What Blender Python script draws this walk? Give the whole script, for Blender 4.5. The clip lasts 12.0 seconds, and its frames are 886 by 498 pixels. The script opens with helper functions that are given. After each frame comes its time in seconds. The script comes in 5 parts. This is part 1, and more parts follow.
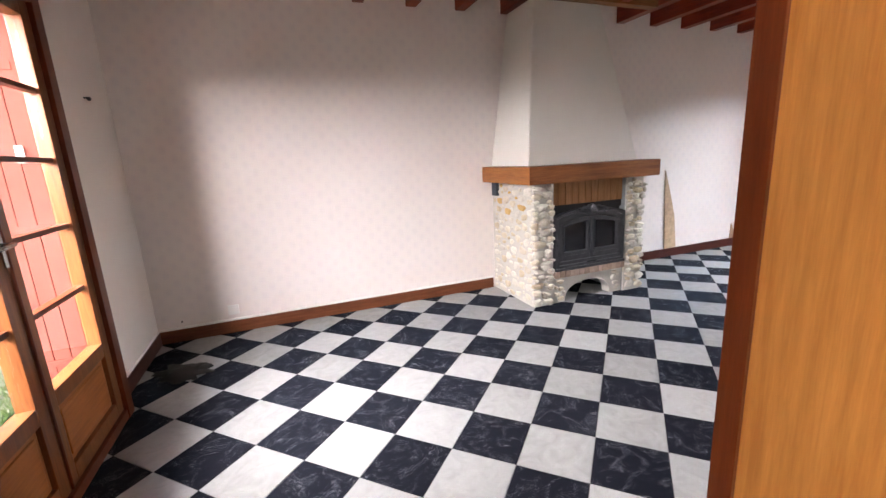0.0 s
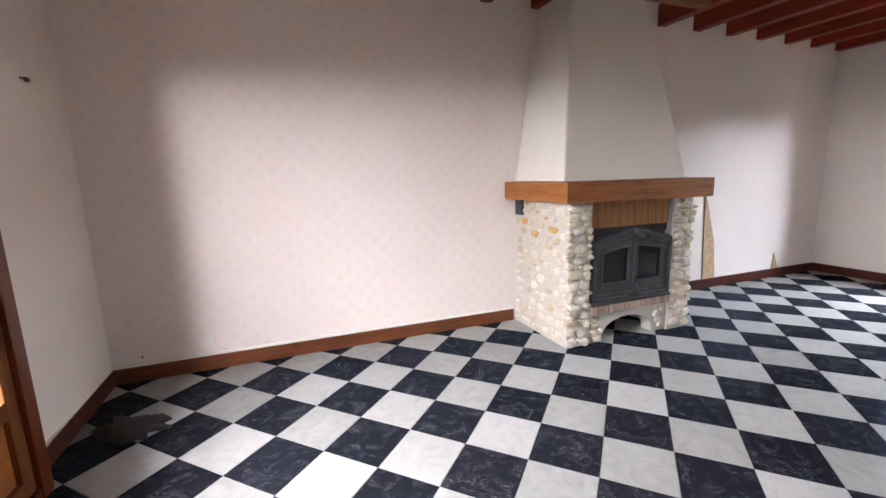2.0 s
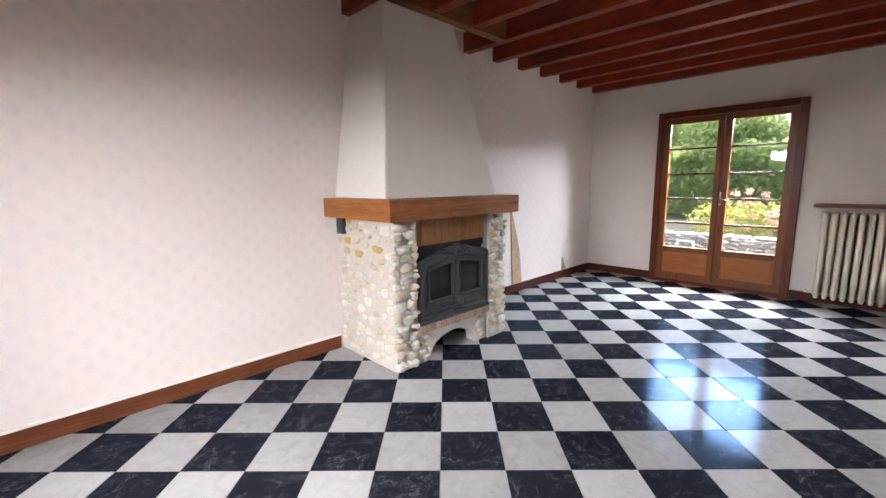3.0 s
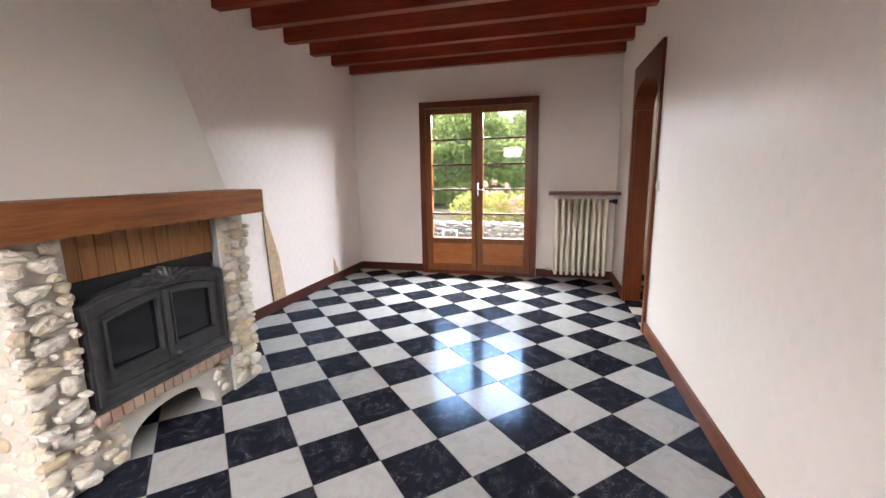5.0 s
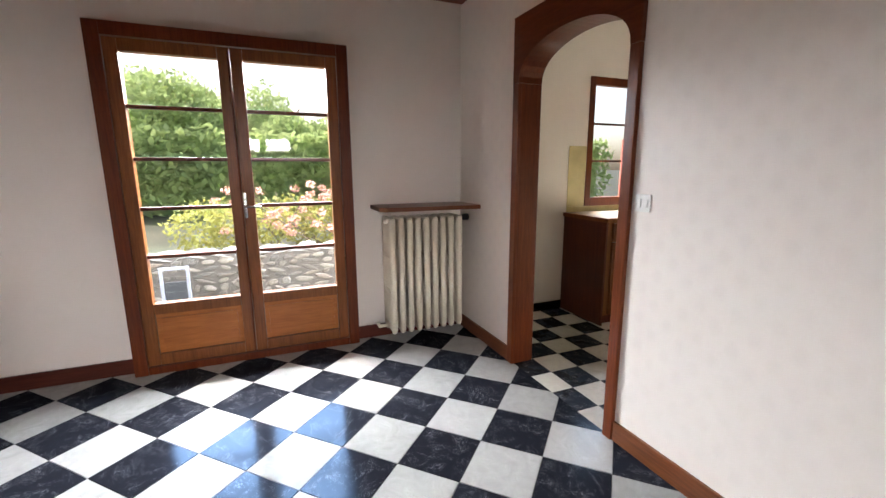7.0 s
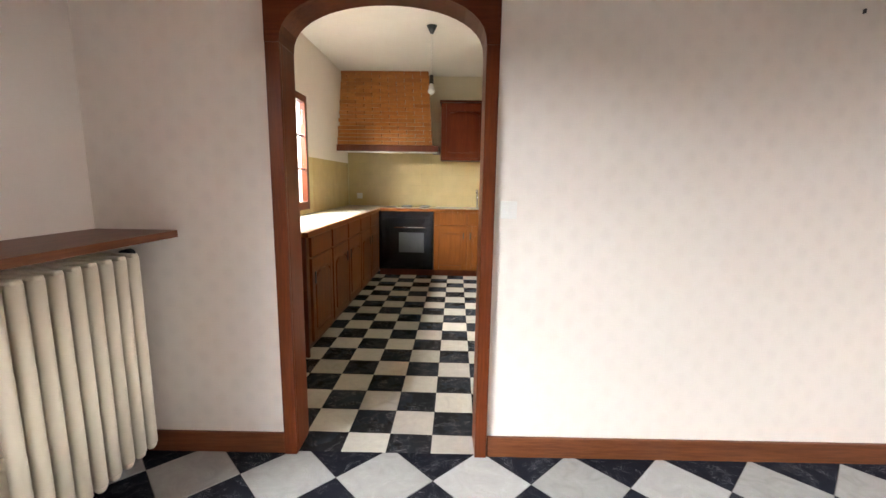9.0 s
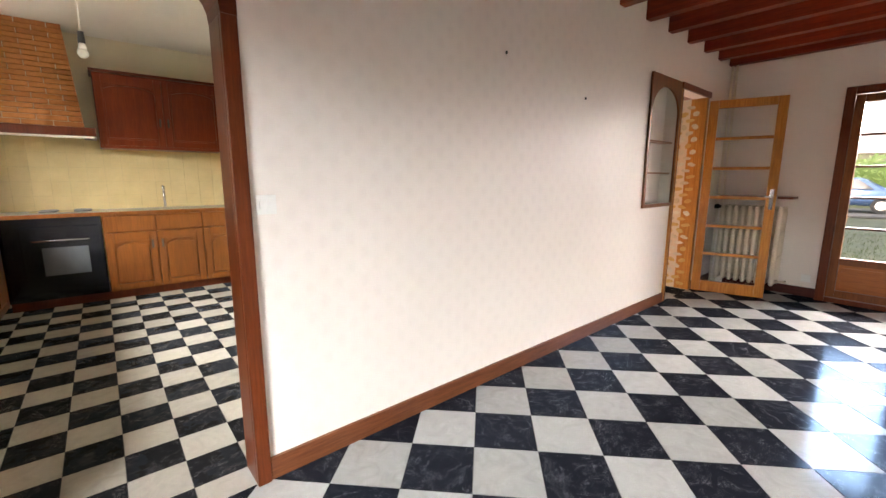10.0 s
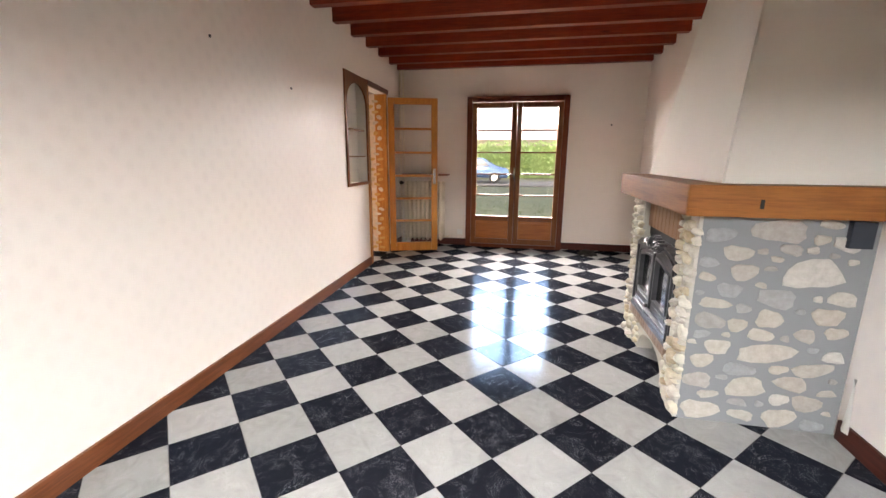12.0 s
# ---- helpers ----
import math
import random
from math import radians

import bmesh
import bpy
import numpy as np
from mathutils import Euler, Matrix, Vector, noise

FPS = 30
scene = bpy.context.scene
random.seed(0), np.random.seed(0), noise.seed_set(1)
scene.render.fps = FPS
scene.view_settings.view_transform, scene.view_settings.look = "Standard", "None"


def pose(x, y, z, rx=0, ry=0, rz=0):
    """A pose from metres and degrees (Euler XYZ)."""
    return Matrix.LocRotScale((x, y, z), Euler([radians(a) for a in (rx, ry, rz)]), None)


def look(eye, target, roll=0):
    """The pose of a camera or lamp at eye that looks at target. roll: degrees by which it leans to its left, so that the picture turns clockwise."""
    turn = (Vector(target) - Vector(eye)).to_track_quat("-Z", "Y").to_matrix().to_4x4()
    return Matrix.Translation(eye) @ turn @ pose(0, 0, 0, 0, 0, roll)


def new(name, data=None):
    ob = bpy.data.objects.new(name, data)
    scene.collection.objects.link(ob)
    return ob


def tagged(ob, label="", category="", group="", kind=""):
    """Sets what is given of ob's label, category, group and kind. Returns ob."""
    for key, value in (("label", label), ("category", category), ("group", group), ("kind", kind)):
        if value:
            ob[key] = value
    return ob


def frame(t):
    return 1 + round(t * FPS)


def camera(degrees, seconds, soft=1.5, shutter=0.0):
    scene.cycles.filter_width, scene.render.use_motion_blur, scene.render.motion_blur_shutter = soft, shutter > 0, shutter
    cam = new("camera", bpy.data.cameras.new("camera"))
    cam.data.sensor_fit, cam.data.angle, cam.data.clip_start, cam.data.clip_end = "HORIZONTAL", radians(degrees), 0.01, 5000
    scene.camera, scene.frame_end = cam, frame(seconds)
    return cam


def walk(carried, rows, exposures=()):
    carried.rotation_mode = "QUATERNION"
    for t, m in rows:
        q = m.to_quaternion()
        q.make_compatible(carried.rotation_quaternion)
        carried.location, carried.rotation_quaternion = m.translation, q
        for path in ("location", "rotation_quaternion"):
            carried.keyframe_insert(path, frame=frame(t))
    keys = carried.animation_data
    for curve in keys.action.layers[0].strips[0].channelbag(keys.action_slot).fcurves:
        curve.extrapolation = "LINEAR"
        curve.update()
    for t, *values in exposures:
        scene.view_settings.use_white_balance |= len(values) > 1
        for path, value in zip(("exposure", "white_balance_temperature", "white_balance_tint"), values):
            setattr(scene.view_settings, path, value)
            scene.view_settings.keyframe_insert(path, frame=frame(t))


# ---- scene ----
cam = camera(93.9, 12.0)

EXPOSURES = [(0.0, 2.3, 6650, 17), (1.0, 2.25, 6500, 16), (3.7, 2.2, 6500, 15), (5.5, 2.4, 7000, 15), (7.0, 2.15, 6800, 14), (9.0, 2.6, 7100, 13), (12.0, 2.6, 7300, 15)]
PATH = [
    (0, (0.905, -0.072, 1.302), (1.594, 1.756, 0.874), -3.0),
    (0.5, (0.969, 0.055, 1.284), (1.226, 1.995, 0.87), -3.3),
    (1, (0.936, 0.227, 1.262), (1.123, 2.185, 0.901), -2.5),
    (1.5, (0.919, 0.375, 1.261), (1.283, 2.313, 0.927), -1.7),
    (2, (0.982, 0.484, 1.26), (1.683, 2.325, 0.912), -1.4),
    (2.5, (1.049, 0.592, 1.292), (2.105, 2.255, 0.948), -0.9),
    (3, (1.148, 0.668, 1.296), (2.532, 2.078, 0.985), -0.6),
    (3.5, (1.228, 0.742, 1.319), (2.856, 1.864, 1.021), -0.5),
    (3.7, (1.275, 0.756, 1.333), (2.969, 1.776, 1.028), -0.3),
    (5.3, (2.107, 1.074, 1.266), (4.034, 1.469, 0.902), -0.8),
    (5.5, (2.315, 1.15, 1.274), (4.256, 1.461, 0.906), -0.6),
    (6, (2.882, 1.339, 1.29), (4.847, 1.399, 0.925), 0.1),
    (6.5, (3.393, 1.59, 1.285), (5.337, 1.27, 0.94), 0.6),
    (7, (3.891, 1.703, 1.306), (5.712, 0.965, 0.934), -0.3),
    (7.2, (4.078, 1.75, 1.29), (5.822, 0.846, 0.928), -0.4),
    (8.8, (5.29, 2.04, 1.272), (5.626, 0.092, 0.958), 0.9),
    (9, (5.44, 2.034, 1.281), (5.498, 0.061, 0.96), 0.9),
    (9.5, (5.628, 1.959, 1.261), (4.99, 0.091, 0.94), 0.7),
    (10, (5.708, 1.926, 1.269), (4.458, 0.402, 0.93), 0.1),
    (10.5, (5.831, 1.923, 1.295), (4.112, 0.981, 0.901), -0.1),
    (11, (5.963, 2.027, 1.302), (4.056, 1.596, 0.878), -0.1),
    (11.5, (6.045, 2.07, 1.301), (4.101, 1.894, 0.866), 0.0),
    (12, (6.072, 1.999, 1.311), (4.156, 1.622, 0.879), 0.3),
]
walk(cam, [(t, look(eye, target, roll)) for t, eye, target, roll in PATH], EXPOSURES)

# ---- world, sun, exposure ----
SUN_EL, SUN_AZ = 57.0, 20.0          # elevation, and direction towards the sun from +x, degrees
world = bpy.data.worlds.new("world")
scene.world = world
world.use_nodes = True
wn = world.node_tree
sky = wn.nodes.new("ShaderNodeTexSky")
sky.sky_type = "NISHITA"
sky.sun_disc = False
sky.sun_elevation = radians(SUN_EL)
sky.sun_rotation = radians(90 - SUN_AZ)
sky.dust_density = 4.0
wn.links.new(sky.outputs[0], wn.nodes["Background"].inputs[0])
wn.nodes["Background"].inputs[1].default_value = 0.09
sun = new("sun", bpy.data.lights.new("sun", "SUN"))
sun.data.energy = 1.1
sun.data.angle = radians(0.6)
sun.data.color = (1.0, 0.95, 0.88)
sun.rotation_euler = Vector((math.cos(radians(SUN_AZ)) * math.cos(radians(SUN_EL)), math.sin(radians(SUN_AZ)) * math.cos(radians(SUN_EL)), math.sin(radians(SUN_EL)))).to_track_quat("Z", "Y").to_euler()


def daylight(name, at, size, tall, aim, watts, color):
    """Sky light that enters under the lintel of an opening."""
    ob = new(name, bpy.data.lights.new(name, "AREA"))
    ob.data.shape, ob.data.size, ob.data.size_y = "RECTANGLE", size, tall
    ob.data.energy, ob.data.color = watts, color
    ob.matrix_world = look(at, aim)
    return ob


daylight("sky_west", (-3.0, -0.2, 3.1), 10.0, 2.5, (0.4, 0.6, 1.9), 1560, (0.94, 0.94, 0.98))
daylight("sky_east", (9.55, 1.6, 3.5), 9.0, 2.6, (6.4, 1.8, 1.8), 1450, (0.8, 0.9, 1.0))
daylight("sky_kitchen", (7.75, -1.7, 2.5), 2.2, 0.6, (6.6, -1.8, 1.5), 28, (1.0, 0.95, 0.86))
# Lamp added outside the unseen hall door to brighten the hall.
daylight("sky_hall", (-1.2, -1.45, 2.3), 1.8, 0.6, (0.2, -1.2, 1.2), 20, (1.0, 0.96, 0.9))

# ---- materials ----
def shader(name, rough=0.6, metal=0.0, spec=0.5):
    m = bpy.data.materials.new(name)
    m.use_nodes = True
    b = m.node_tree.nodes["Principled BSDF"]
    b.inputs["Roughness"].default_value = rough
    b.inputs["Metallic"].default_value = metal
    b.inputs["Specular IOR Level"].default_value = spec
    return m, m.node_tree, b


def coords(t, scale=(1, 1, 1), world_space=False):
    if world_space:
        src = t.nodes.new("ShaderNodeNewGeometry").outputs["Position"]
    else:
        src = t.nodes.new("ShaderNodeTexCoord").outputs["Object"]
    mp = t.nodes.new("ShaderNodeMapping")
    mp.inputs["Scale"].default_value = scale
    t.links.new(src, mp.inputs["Vector"])
    return mp.outputs[0]


def noise_tex(t, vec, scale, detail=3, rough=0.55, dist=0.0):
    n = t.nodes.new("ShaderNodeTexNoise")
    n.inputs["Scale"].default_value = scale
    n.inputs["Detail"].default_value = detail
    n.inputs["Roughness"].default_value = rough
    n.inputs["Distortion"].default_value = dist
    t.links.new(vec, n.inputs["Vector"])
    return n.outputs["Fac"]


def ramp(t, fac, stops):
    r = t.nodes.new("ShaderNodeValToRGB")
    while len(r.color_ramp.elements) < len(stops):
        r.color_ramp.elements.new(0.5)
    for e, (p, c) in zip(r.color_ramp.elements, stops):
        e.position = p
        e.color = (*c, 1) if len(c) == 3 else c
    t.links.new(fac, r.inputs[0])
    return r.outputs[0]


def mix(t, fac, a, b, mode="MIX"):
    m = t.nodes.new("ShaderNodeMix")
    m.data_type = "RGBA"
    m.blend_type = mode
    for sock, v in ((m.inputs[0], fac), (m.inputs[6], a), (m.inputs[7], b)):
        if isinstance(v, (int, float)):
            sock.default_value = v
        elif isinstance(v, tuple):
            sock.default_value = (*v, 1)
        else:
            t.links.new(v, sock)
    return m.outputs[2]


def math_node(t, op, a, b=None):
    m = t.nodes.new("ShaderNodeMath")
    m.operation = op
    for sock, v in zip(m.inputs, (a, b)):
        if v is None:
            continue
        if isinstance(v, (int, float)):
            sock.default_value = v
        else:
            t.links.new(v, sock)
    return m.outputs[0]


def bump(t, b, height, strength=0.3, distance=0.002):
    n = t.nodes.new("ShaderNodeBump")
    n.inputs["Strength"].default_value = strength
    n.inputs["Distance"].default_value = distance
    t.links.new(height, n.inputs["Height"])
    t.links.new(n.outputs[0], b.inputs["Normal"])


def plain(name, color, rough=0.6, metal=0.0, var=0.12, scale=6.0, bumps=0.15, spec=0.5):
    """A surface of one colour with soft blotches, fine grain and uneven gloss."""
    m, t, b = shader(name, rough, metal, spec)
    v = coords(t, world_space=True)
    f = noise_tex(t, v, scale, 4)
    lo = tuple(c * (1 - var) for c in color)
    hi = tuple(min(1, c * (1 + var)) for c in color)
    t.links.new(ramp(t, f, [(0.3, lo), (0.7, hi)]), b.inputs["Base Color"])
    g = noise_tex(t, v, scale * 25, 3)
    bump(t, b, g, bumps, 0.001)
    return m


def rnd(t):
    return t.nodes.new("ShaderNodeObjectInfo").outputs["Random"]


def marble_tile(name, base, vein, amount, rough):
    m, t, b = shader(name, rough, 0, 0.0)
    tc = t.nodes.new("ShaderNodeTexCoord").outputs["Object"]
    off = t.nodes.new("ShaderNodeVectorMath")
    off.operation = "MULTIPLY_ADD"
    comb = t.nodes.new("ShaderNodeCombineXYZ")
    r = rnd(t)
    for i in range(3):
        t.links.new(r, comb.inputs[i])
    t.links.new(comb.outputs[0], off.inputs[0])
    off.inputs[1].default_value = (53, 91, 37)
    t.links.new(tc, off.inputs[2])
    n1 = noise_tex(t, off.outputs[0], 9, 6, 0.6, 1.6)
    streak = t.nodes.new("ShaderNodeMapping")
    streak.inputs["Rotation"].default_value = (0, 0, 0.7)
    streak.inputs["Scale"].default_value = (1.0, 2.6, 1.0)
    t.links.new(off.outputs[0], streak.inputs["Vector"])
    n2 = noise_tex(t, streak.outputs[0], 16, 5, 0.65, 2.6)
    d = math_node(t, "ABSOLUTE", math_node(t, "SUBTRACT", n2, 0.5))
    line = ramp(t, d, [(0.0, (1, 1, 1)), (amount, (0, 0, 0))])
    patch = ramp(t, n1, [(0.48, (0, 0, 0)), (0.64, (1, 1, 1))])
    tone = ramp(t, r, [(0.0, tuple(c * 0.75 for c in base)), (1.0, tuple(min(1, c * 1.18) for c in base))])
    tone = mix(t, 0.35, tone, ramp(t, n1, [(0.3, tuple(c * 0.6 for c in base)), (0.7, tuple(min(1, c * 1.3) for c in base))]))
    col = mix(t, mix(t, 1.0, line, patch, "MULTIPLY"), tone, vein)
    t.links.new(col, b.inputs["Base Color"])
    w = coords(t, world_space=True)
    smear = noise_tex(t, w, 2.2, 5, 0.65)
    t.links.new(ramp(t, smear, [(0.3, (rough * 0.75,) * 3), (0.75, (rough * 1.7,) * 3)]), b.inputs["Roughness"])
    bump(t, b, noise_tex(t, w, 6, 2), 0.09, 0.004)
    gl = t.nodes.new("ShaderNodeBsdfGlossy")
    # Blue tint puts the sky's colour into the floor reflections.
    gl.inputs["Color"].default_value = (0.36, 0.61, 1.0, 1)
    t.links.new(ramp(t, smear, [(0.3, (rough * 0.8,) * 3), (0.75, (rough * 1.5,) * 3)]), gl.inputs["Roughness"])
    lw = t.nodes.new("ShaderNodeLayerWeight")
    polish = math_node(t, "ADD", math_node(t, "MULTIPLY", math_node(t, "POWER", lw.outputs["Facing"], 4.0), 0.14), 0.007)
    mx = t.nodes.new("ShaderNodeMixShader")
    t.links.new(polish, mx.inputs[0])
    t.links.new(b.outputs[0], mx.inputs[1])
    t.links.new(gl.outputs[0], mx.inputs[2])
    t.links.new(mx.outputs[0], t.nodes["Material Output"].inputs["Surface"])
    return m


def wood(name, dark, light, axis="x", rough=0.4, scale=1.0, knots=True):
    """Varnished timber with its grain along one axis of the world."""
    m, t, b = shader(name, rough, 0.0, 0.25)
    s = [14 * scale] * 3
    s["xyz".index(axis)] = 0.9 * scale
    v = coords(t, tuple(s), world_space=True)
    n = noise_tex(t, v, 1.6, 6, 0.62, 0.9)
    fine = noise_tex(t, v, 7, 4, 0.7)
    c = ramp(t, n, [(0.28, dark), (0.5, tuple((a + d) / 2 for a, d in zip(dark, light))), (0.74, light)])
    c = mix(t, 0.35, c, ramp(t, fine, [(0.35, tuple(x * 0.55 for x in dark)), (0.65, light)]))
    big = noise_tex(t, coords(t, world_space=True), 1.7, 3)
    c = mix(t, 1.0, c, ramp(t, big, [(0.3, (0.72, 0.72, 0.72)), (0.7, (1, 1, 1))]), "MULTIPLY")
    if knots:
        vo = t.nodes.new("ShaderNodeTexVoronoi")
        vo.inputs["Scale"].default_value = 1.0
        kv = [5.0] * 3
        kv["xyz".index(axis)] = 1.5
        t.links.new(coords(t, tuple(kv), world_space=True), vo.inputs["Vector"])
        c = mix(t, ramp(t, vo.outputs["Distance"], [(0.03, (0.75, 0.75, 0.75)), (0.1, (0, 0, 0))]), c, tuple(x * 0.35 for x in dark))
    t.links.new(c, b.inputs["Base Color"])
    bump(t, b, fine, 0.12, 0.001)
    return m


def wallpaper(name, base, dots):
    """Paper with staggered small rosettes that are glossier and a little darker than the ground."""
    m, t, b = shader(name, 0.6)
    v = coords(t, (1, 0, 1), world_space=True)
    sep = t.nodes.new("ShaderNodeSeparateXYZ")
    t.links.new(v, sep.inputs[0])
    P = 0.133

    def cell(shift):
        fx = math_node(t, "SUBTRACT", math_node(t, "FRACT", math_node(t, "ADD", math_node(t, "DIVIDE", sep.outputs[0], P), shift)), 0.5)
        fz = math_node(t, "SUBTRACT", math_node(t, "FRACT", math_node(t, "ADD", math_node(t, "DIVIDE", sep.outputs[2], P), shift)), 0.5)
        fz = math_node(t, "MULTIPLY", fz, 0.8)
        return math_node(t, "SQRT", math_node(t, "ADD", math_node(t, "MULTIPLY", fx, fx), math_node(t, "MULTIPLY", fz, fz)))

    d = math_node(t, "MINIMUM", cell(0.0), cell(0.5))
    d = math_node(t, "ADD", d, math_node(t, "MULTIPLY", noise_tex(t, v, 60, 2), 0.08))
    f = ramp(t, d, [(0.13, (1, 1, 1)), (0.28, (0, 0, 0))])
    w = coords(t, world_space=True)
    stain = noise_tex(t, w, 0.9, 5, 0.6)
    ground = ramp(t, stain, [(0.3, tuple(c * 0.93 for c in base)), (0.7, base)])
    dotc = mix(t, 1.0, ground, dots, "MULTIPLY")
    f = mix(t, 1.0, f, ramp(t, noise_tex(t, w, 1.3, 3), [(0.36, (0.55, 0.55, 0.55)), (0.58, (1, 1, 1))]), "MULTIPLY")
    t.links.new(mix(t, f, ground, dotc), b.inputs["Base Color"])
    t.links.new(ramp(t, f, [(0.0, (0.6,) * 3), (1.0, (0.3,) * 3)]), b.inputs["Roughness"])
    t.links.new(ramp(t, f, [(0.0, (0.35,) * 3), (1.0, (1.0,) * 3)]), b.inputs["Specular IOR Level"])
    h = mix(t, 0.5, noise_tex(t, w, 160, 3), f)
    bump(t, b, h, 0.16, 0.0012)
    return m


def plaster(name, base, grain=70, strength=0.25, rough=0.85):
    m, t, b = shader(name, rough)
    w = coords(t, world_space=True)
    s = noise_tex(t, w, 1.1, 5, 0.6)
    t.links.new(ramp(t, s, [(0.3, tuple(c * 0.92 for c in base)), (0.7, base)]), b.inputs["Base Color"])
    bump(t, b, noise_tex(t, w, grain, 4, 0.6), strength, 0.003)
    return m


def stone_mat(name, tones):
    m, t, b = shader(name, 0.8)
    c = ramp(t, rnd(t), [(i / (len(tones) - 1), c) for i, c in enumerate(tones)])
    w = coords(t, world_space=True)
    n = noise_tex(t, w, 28, 5, 0.65)
    c = mix(t, 0.6, c, mix(t, 1.0, c, ramp(t, n, [(0.3, (0.6, 0.58, 0.55)), (0.7, (1, 1, 1))]), "MULTIPLY"))
    t.links.new(c, b.inputs["Base Color"])
    bump(t, b, noise_tex(t, w, 60, 5, 0.7), 0.6, 0.004)
    return m


def glass(name):
    m, t, b = shader(name, 0.02)
    tr = t.nodes.new("ShaderNodeBsdfTransparent")
    gl = t.nodes.new("ShaderNodeBsdfGlossy")
    gl.inputs["Roughness"].default_value = 0.02
    lw = t.nodes.new("ShaderNodeLayerWeight")
    gloss = math_node(t, "ADD", math_node(t, "MULTIPLY", math_node(t, "POWER", lw.outputs["Facing"], 5.0), 0.8), 0.025)
    mx = t.nodes.new("ShaderNodeMixShader")
    t.links.new(gloss, mx.inputs[0])
    t.links.new(tr.outputs[0], mx.inputs[1])
    t.links.new(gl.outputs[0], mx.inputs[2])
    t.links.new(mx.outputs[0], t.nodes["Material Output"].inputs["Surface"])
    return m


def foliage(name, dark, light, scale=3.0, thin=True):
    m, t, b = shader(name, 0.7)
    w = coords(t, world_space=True)
    n = noise_tex(t, w, scale, 5, 0.7)
    c = ramp(t, n, [(0.3, dark), (0.7, light)])
    t.links.new(c, b.inputs["Base Color"])
    if thin:
        tl = t.nodes.new("ShaderNodeBsdfTranslucent")
        t.links.new(mix(t, 0.5, c, tuple(min(1, x * 2.2) for x in light)), tl.inputs["Color"])
        mx = t.nodes.new("ShaderNodeMixShader")
        mx.inputs[0].default_value = 0.5
        t.links.new(b.outputs[0], mx.inputs[1])
        t.links.new(tl.outputs[0], mx.inputs[2])
        t.links.new(mx.outputs[0], t.nodes["Material Output"].inputs["Surface"])
    return m


M_BLACK = marble_tile("black_marble", (0.014, 0.015, 0.02), (0.33, 0.33, 0.35), 0.011, 0.12)
M_WHITE = marble_tile("white_marble", (0.35, 0.345, 0.33), (0.26, 0.25, 0.235), 0.02, 0.12)
M_KBLACK = marble_tile("kitchen_black", (0.02, 0.02, 0.022), (0.3, 0.3, 0.31), 0.02, 0.25)
M_KWHITE = marble_tile("kitchen_white", (0.5, 0.47, 0.41), (0.38, 0.36, 0.33), 0.02, 0.3)
M_GROUT = plain("tile_grout", (0.16, 0.15, 0.14), 0.9)
M_PAPER = wallpaper("damask_wallpaper", (0.81, 0.74, 0.69), (0.94, 0.935, 0.945))
M_PAPER_S = wallpaper("worn_damask_wallpaper", (0.82, 0.755, 0.69), (0.945, 0.935, 0.925))
M_PLAIN = plaster("textured_wallpaper", (0.81, 0.74, 0.67), 110, 0.22, 0.75)
M_HOOD = plaster("cream_plaster", (0.76, 0.73, 0.66), 60, 0.2)
M_CEIL = plaster("ceiling_plaster", (0.82, 0.79, 0.73))
M_NICHE = plaster("niche_paint", (0.86, 0.82, 0.74), 60, 0.1)
M_KWALL = plaster("kitchen_plaster", (0.74, 0.68, 0.52))
M_BEAM = wood("beam_stain", (0.16, 0.018, 0.005), (0.34, 0.05, 0.013), "y", 0.42)
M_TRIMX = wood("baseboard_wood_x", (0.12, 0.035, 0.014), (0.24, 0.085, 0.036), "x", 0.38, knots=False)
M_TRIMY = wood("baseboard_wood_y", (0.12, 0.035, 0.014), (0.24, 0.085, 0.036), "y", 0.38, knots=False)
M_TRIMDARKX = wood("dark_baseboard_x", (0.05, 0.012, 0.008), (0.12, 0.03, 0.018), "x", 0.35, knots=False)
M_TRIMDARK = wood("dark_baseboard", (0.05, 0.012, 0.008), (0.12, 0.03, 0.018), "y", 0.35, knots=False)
M_KRED = wood("mahogany_door", (0.15, 0.022, 0.008), (0.26, 0.05, 0.015), "z", 0.3, knots=False)
M_YGROUT = plain("yellow_grout", (0.5, 0.41, 0.2), 0.8)
M_DARKZ = wood("dark_frame_wood", (0.1, 0.018, 0.005), (0.19, 0.044, 0.012), "z", 0.33, knots=False)
M_DARKX = wood("dark_frame_wood_x", (0.1, 0.018, 0.005), (0.19, 0.044, 0.012), "x", 0.33, knots=False)
M_DOOR = wood("door_wood", (0.14, 0.04, 0.012), (0.3, 0.105, 0.03), "z", 0.32, knots=False)
M_PANEL = wood("door_panel_wood", (0.36, 0.11, 0.025), (0.5, 0.175, 0.045), "y", 0.35, knots=False)
M_OAK = wood("golden_varnished_wood", (0.38, 0.125, 0.02), (0.66, 0.3, 0.07), "z", 0.3, knots=False)
M_MANTEL = wood("mantel_wood", (0.2, 0.062, 0.02), (0.38, 0.145, 0.045), "x", 0.42)
M_MANTELY = wood("mantel_return_wood", (0.24, 0.075, 0.02), (0.42, 0.165, 0.045), "y", 0.42)
M_SLAT = wood("slat_wood", (0.25, 0.105, 0.035), (0.4, 0.2, 0.08), "z", 0.45, knots=False)
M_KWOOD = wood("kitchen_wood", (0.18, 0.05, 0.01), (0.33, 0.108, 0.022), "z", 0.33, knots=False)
M_KDARK = wood("kitchen_dark_wood", (0.085, 0.017, 0.008), (0.17, 0.04, 0.014), "z", 0.33, knots=False)
